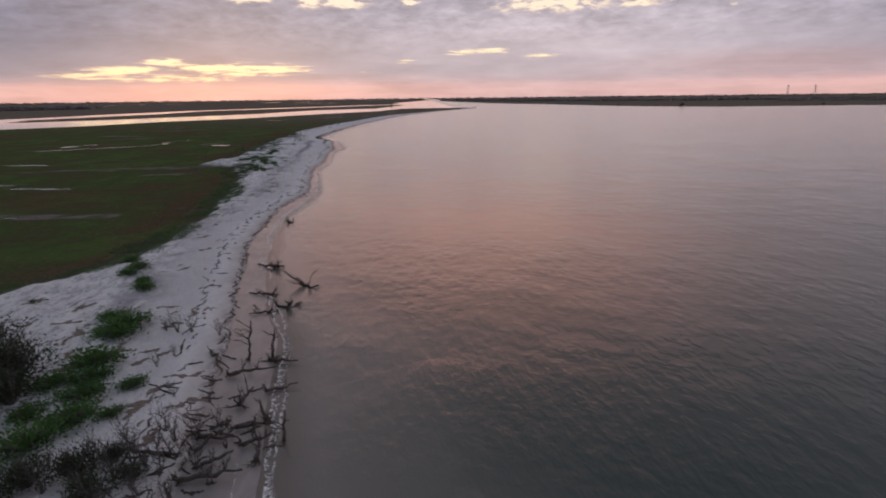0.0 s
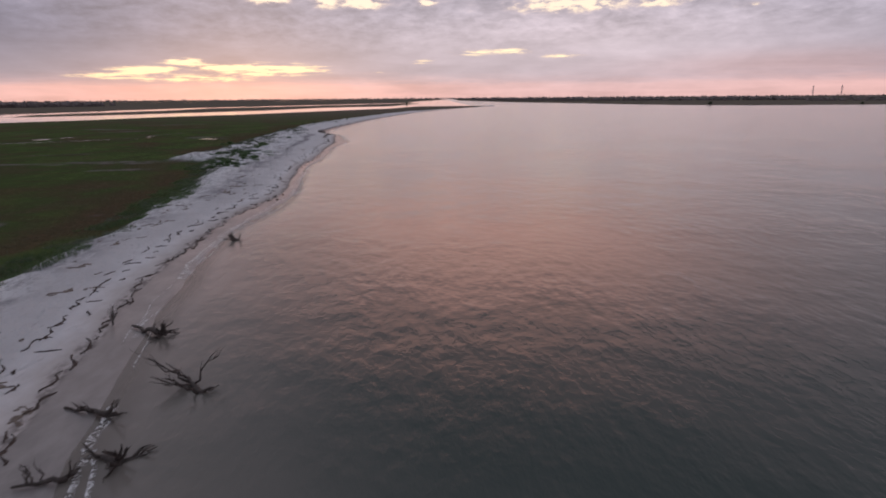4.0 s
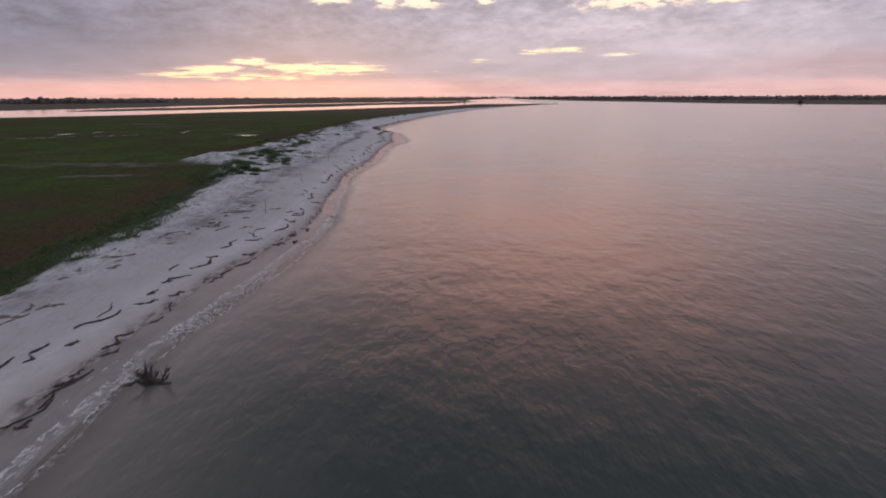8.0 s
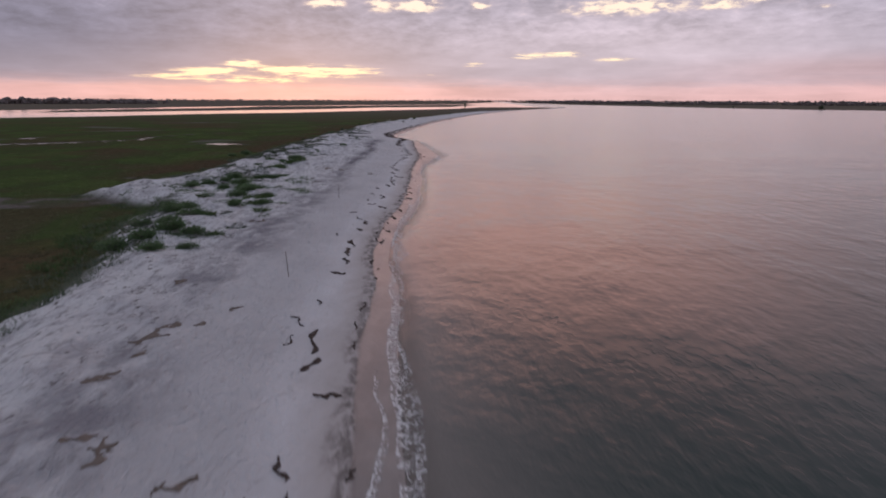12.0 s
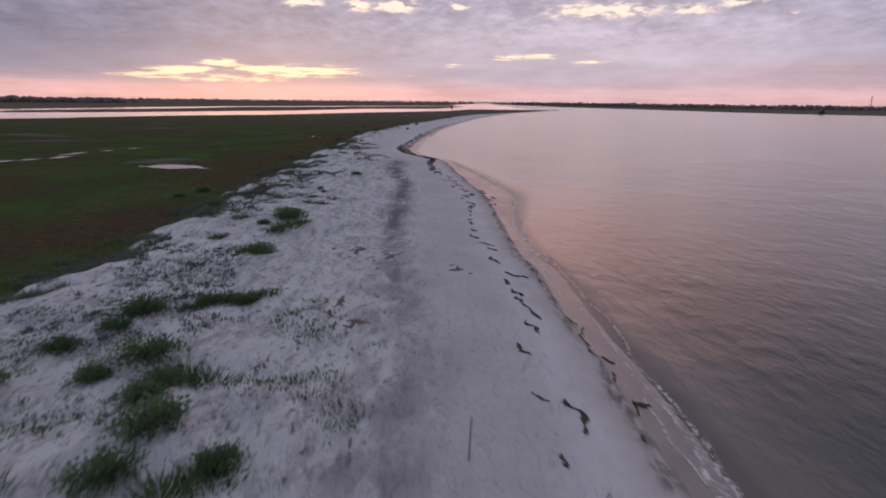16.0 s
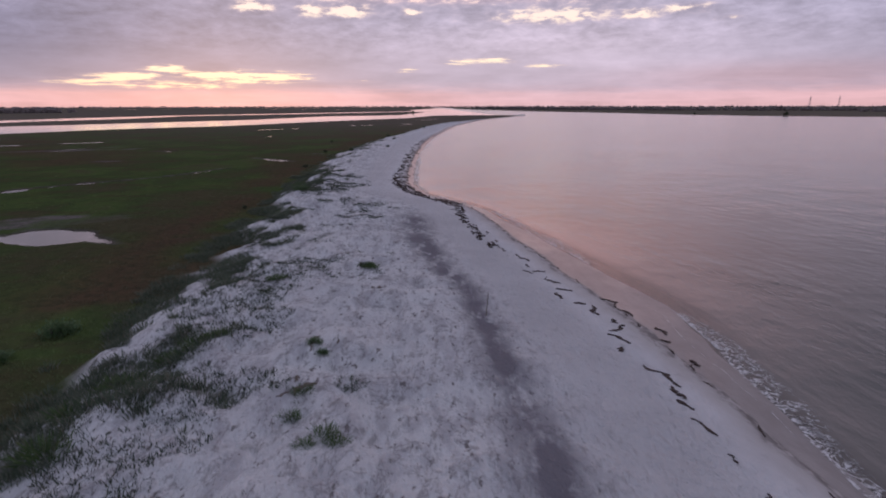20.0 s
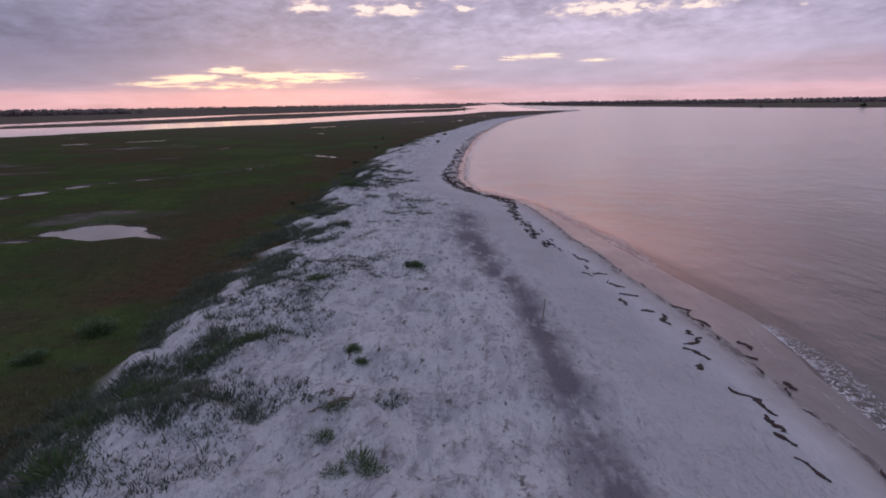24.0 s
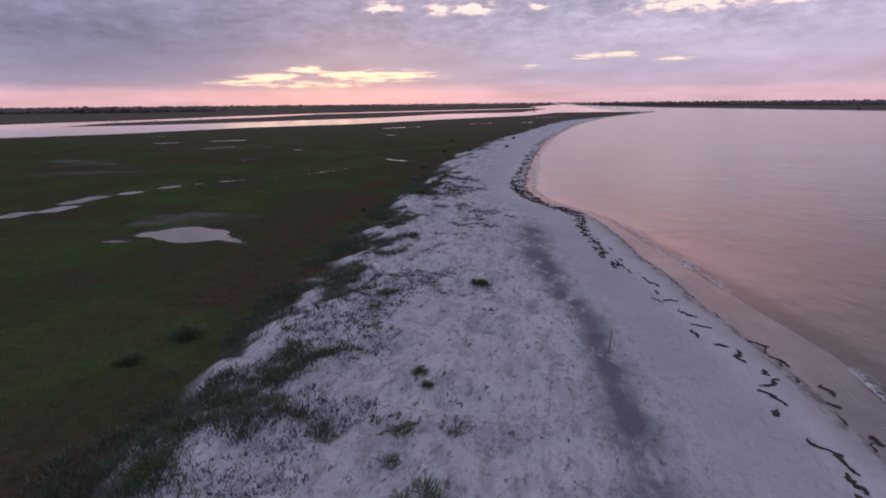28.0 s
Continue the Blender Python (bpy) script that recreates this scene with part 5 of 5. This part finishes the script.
for k in range(26):
    u = sr.uniform(38, 86)
    x = float(np.interp(u, [p[1] for p in SHORE], [p[0] for p in SHORE])) - sr.uniform(4.6, 9.0)
    strand("reed_litter", x, u, sr.uniform(0.4, 0.9), sr.uniform(40, 110), sr.uniform(0.14, 0.28), 0.035, sr, M_LITTER, MAT, "plant litter", "reed litter", 0.4)
for x, y, s in ((-21.5, -1.5, 1.0), (-15.6, -5.8, 0.9), (-17.6, 0.8, 1.0), (-25.3, 5.5, 1.1), (-22.8, 7.5, 0.9), (-30.5, 9.6, 0.8), (-18.2, 5.6, 0.8)):
    for _ in range(3):
        strand("reed_litter", x + sr.gauss(0, 0.5), y + sr.gauss(0, 0.5), 1.1 * s, sr.uniform(10, 70), 0.30 * s, 0.06, sr, M_LITTER, MAT, "plant litter", "reed litter", 0.12)

# ---- marker stakes ----
for x, y, lean in ((-24.5, 68.4, 3), (-27.1, 85.6, 5), (-30.1, 107.2, 2), (-35.9, 151.1, -4)):
    g = Geo()
    g.tube([(0, 0, -0.35), (0.004, 0.003, 0.4), (-0.004, 0.006, 0.9), (0, 0, 1.22), (0, 0, 1.27)], [0.024, 0.024, 0.022, 0.021, 0.013], 6)
    ob = part("marker_stake", g, M_STAKE)
    ob.matrix_world = pose(x, y, settle(x, y), lean, lean * 0.6, 40 * lean)
    tagged(ob, "thin weathered wooden stake upright in the sand", "stake", "marker stakes")

# ---- foam along the swash ----
def foam_strip(name, lo, hi, off, wide, seed, gaps):
    pts = [p for p in spline(SHORE, 40) if lo < p[1] < hi]
    P = np.array(pts)
    T = np.gradient(P, axis=0)
    T /= np.hypot(T[:, 0], T[:, 1])[:, None]
    N = np.stack([T[:, 1], -T[:, 0]], -1)
    u = np.cumsum(np.r_[0, np.hypot(*np.diff(P, axis=0).T)])
    o = off * np.interp(P[:, 1], WET_Y, WET_F) + 0.55 * fbm(u, u * 0 + seed, 9, 3, seed) + 0.28 * fbm(u, u * 0, 2.2, 3, seed + 3)
    w = wide * (0.35 + 0.9 * np.clip(fbm(u, u * 0 + 3, 7, 3, seed + 7) + 0.35, 0, 1))
    k = step(fbm(u, u * 0 + 8, 11, 3, seed + 9), gaps, gaps + 0.25)
    v, f, th = [], [], []
    q = (0, 0.10, 0.3, 0.65, 1.0)
    for i in range(len(P)):
        for r, e in zip(q, (0.0, 1.0, 0.66, 0.56, 0.0)):
            c = P[i] + N[i] * (o[i] + w[i] * r)
            v.append((c[0], c[1], 0.0)), th.append(e * k[i])
    zz_ = height([a[0] for a in v], [a[1] for a in v])
    v = [(a[0], a[1], max(float(z), 0.0) + 0.015) for a, z in zip(v, zz_)]
    for i in range(len(P) - 1):
        for r in range(4):
            f.append((i * 5 + r, i * 5 + r + 1, i * 5 + r + 6, i * 5 + r + 5))
    me = bpy.data.meshes.new(name)
    me.from_pydata(v, [], f)
    at = me.attributes.new("thick", "FLOAT", "POINT")
    at.data.foreach_set("value", np.array(th, np.float32))
    me.materials.append(M_FOAM)
    tagged(new(name, me), "thin white line of sea foam at the water's edge", "foam", kind="stuff")


M_FOAM = foam_material()
foam_strip("sea_foam", -16, 240, 2.0, 0.5, 401, -0.25)
foam_strip("sea_foam", -16, 13, 1.9, 1.2, 601, -0.6)
foam_strip("sea_foam", 20, 42, 1.6, 0.8, 611, -0.5)
foam_strip("sea_foam", -16, 200, 1.2, 0.22, 431, -0.05)
foam_strip("sea_foam", 66, 122, 1.2, 1.5, 461, -0.45)
foam_strip("sea_foam", 30, 70, 1.2, 2.4, 471, -0.4)
foam_strip("sea_foam", 126, 184, 1.6, 1.9, 491, -0.4)
foam_strip("sea_foam", 20, 130, 0.8, 0.35, 521, 0.0)
foam_strip("sea_foam", 184, 330, 2.4, 1.6, 541, -0.3)

# ---- the far distance: woods and two pylons ----
def woods(name, line_, count, deep, low, high, rng, label):
    g = Geo()
    seg = [(Vector(a), Vector(b)) for a, b in zip(line_, line_[1:])]
    total = sum((b - a).length for a, b in seg)
    for a, b in seg:
        for _ in range(max(1, int(count * (b - a).length / total))):
            p = a.lerp(b, rng.random())
            x, y = p.x + rng.gauss(0, deep), p.y + rng.gauss(0, deep)
            h = rng.uniform(low, high) * (0.75 + 0.35 * noise.noise(Vector((x / 90, y / 90, 0))))
            r = h * rng.uniform(0.38, 0.55)
            g.tube([(x, y, 0.2), (x, y, h * 0.5)], [h * 0.02, h * 0.014], 3)
            for _ in range(3):
                g.lump((x + rng.uniform(-.7, .7) * r, y + rng.uniform(-.7, .7) * r, h * rng.uniform(0.42, 0.82)), r * rng.uniform(0.6, 1.0), rng)
            g.lump((x, y, h * 0.25), r * 1.1, rng, 0.7)
    return tagged(new(name, mesh_of(name, g, M_HAZED_WOODS)), label, "woods", kind="stuff")


fr_ = random.Random(77)
FARW = "dark belt of far woodland on the horizon, haze tinted into its colour"
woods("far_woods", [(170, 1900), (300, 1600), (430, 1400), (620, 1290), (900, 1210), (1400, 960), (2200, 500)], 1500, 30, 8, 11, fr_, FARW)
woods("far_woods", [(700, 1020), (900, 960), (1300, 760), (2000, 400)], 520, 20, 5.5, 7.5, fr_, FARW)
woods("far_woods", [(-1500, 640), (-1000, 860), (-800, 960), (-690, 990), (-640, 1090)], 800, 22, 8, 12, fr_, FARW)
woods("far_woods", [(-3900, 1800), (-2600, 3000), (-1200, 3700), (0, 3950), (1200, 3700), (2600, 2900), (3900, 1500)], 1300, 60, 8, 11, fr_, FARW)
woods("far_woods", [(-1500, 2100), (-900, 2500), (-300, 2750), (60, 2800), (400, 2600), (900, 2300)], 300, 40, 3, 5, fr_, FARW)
put_all([bush("shrub", M_SHRUB, br, 5.0, 4.0, 700, 0.6, 14, "dark shrub on the far shore", "shrub")], [(356, 712, 1.2), (520, 668, 0.8), (300, 800, 0.7), (-46, 1010, 0.8)], br, "far shrubs")
for az_ in (34.7, 36.7):
    d_ = 4150
    x, y = -15 + d_ * math.sin(radians(az_)), 50 + d_ * math.cos(radians(az_))
    ob = new("pylon")
    for sxx in (-1, 1):
        for syy in (-1, 1):
            g = Geo()
            g.tube([(4.5 * sxx, 4.5 * syy, 0), (1.6 * sxx, 1.6 * syy, 36), (0.7 * sxx, 0.7 * syy, 62)], [0.7, 0.6, 0.5], 4)
            part("leg", g, M_STEEL, ob)
    for h, w in ((40, 9), (48, 8), (56, 6)):
        g = Geo()
        g.tube([(-w, 0, h), (0, 0, h + 1.5), (w, 0, h)], [0.35, 0.7, 0.35], 4)
        part("crossarm", g, M_STEEL, ob)
    ob.location = (x, y, 0.5)
    tagged(ob, "tall grey lattice power pylon on the horizon", "pylon", "pylons")
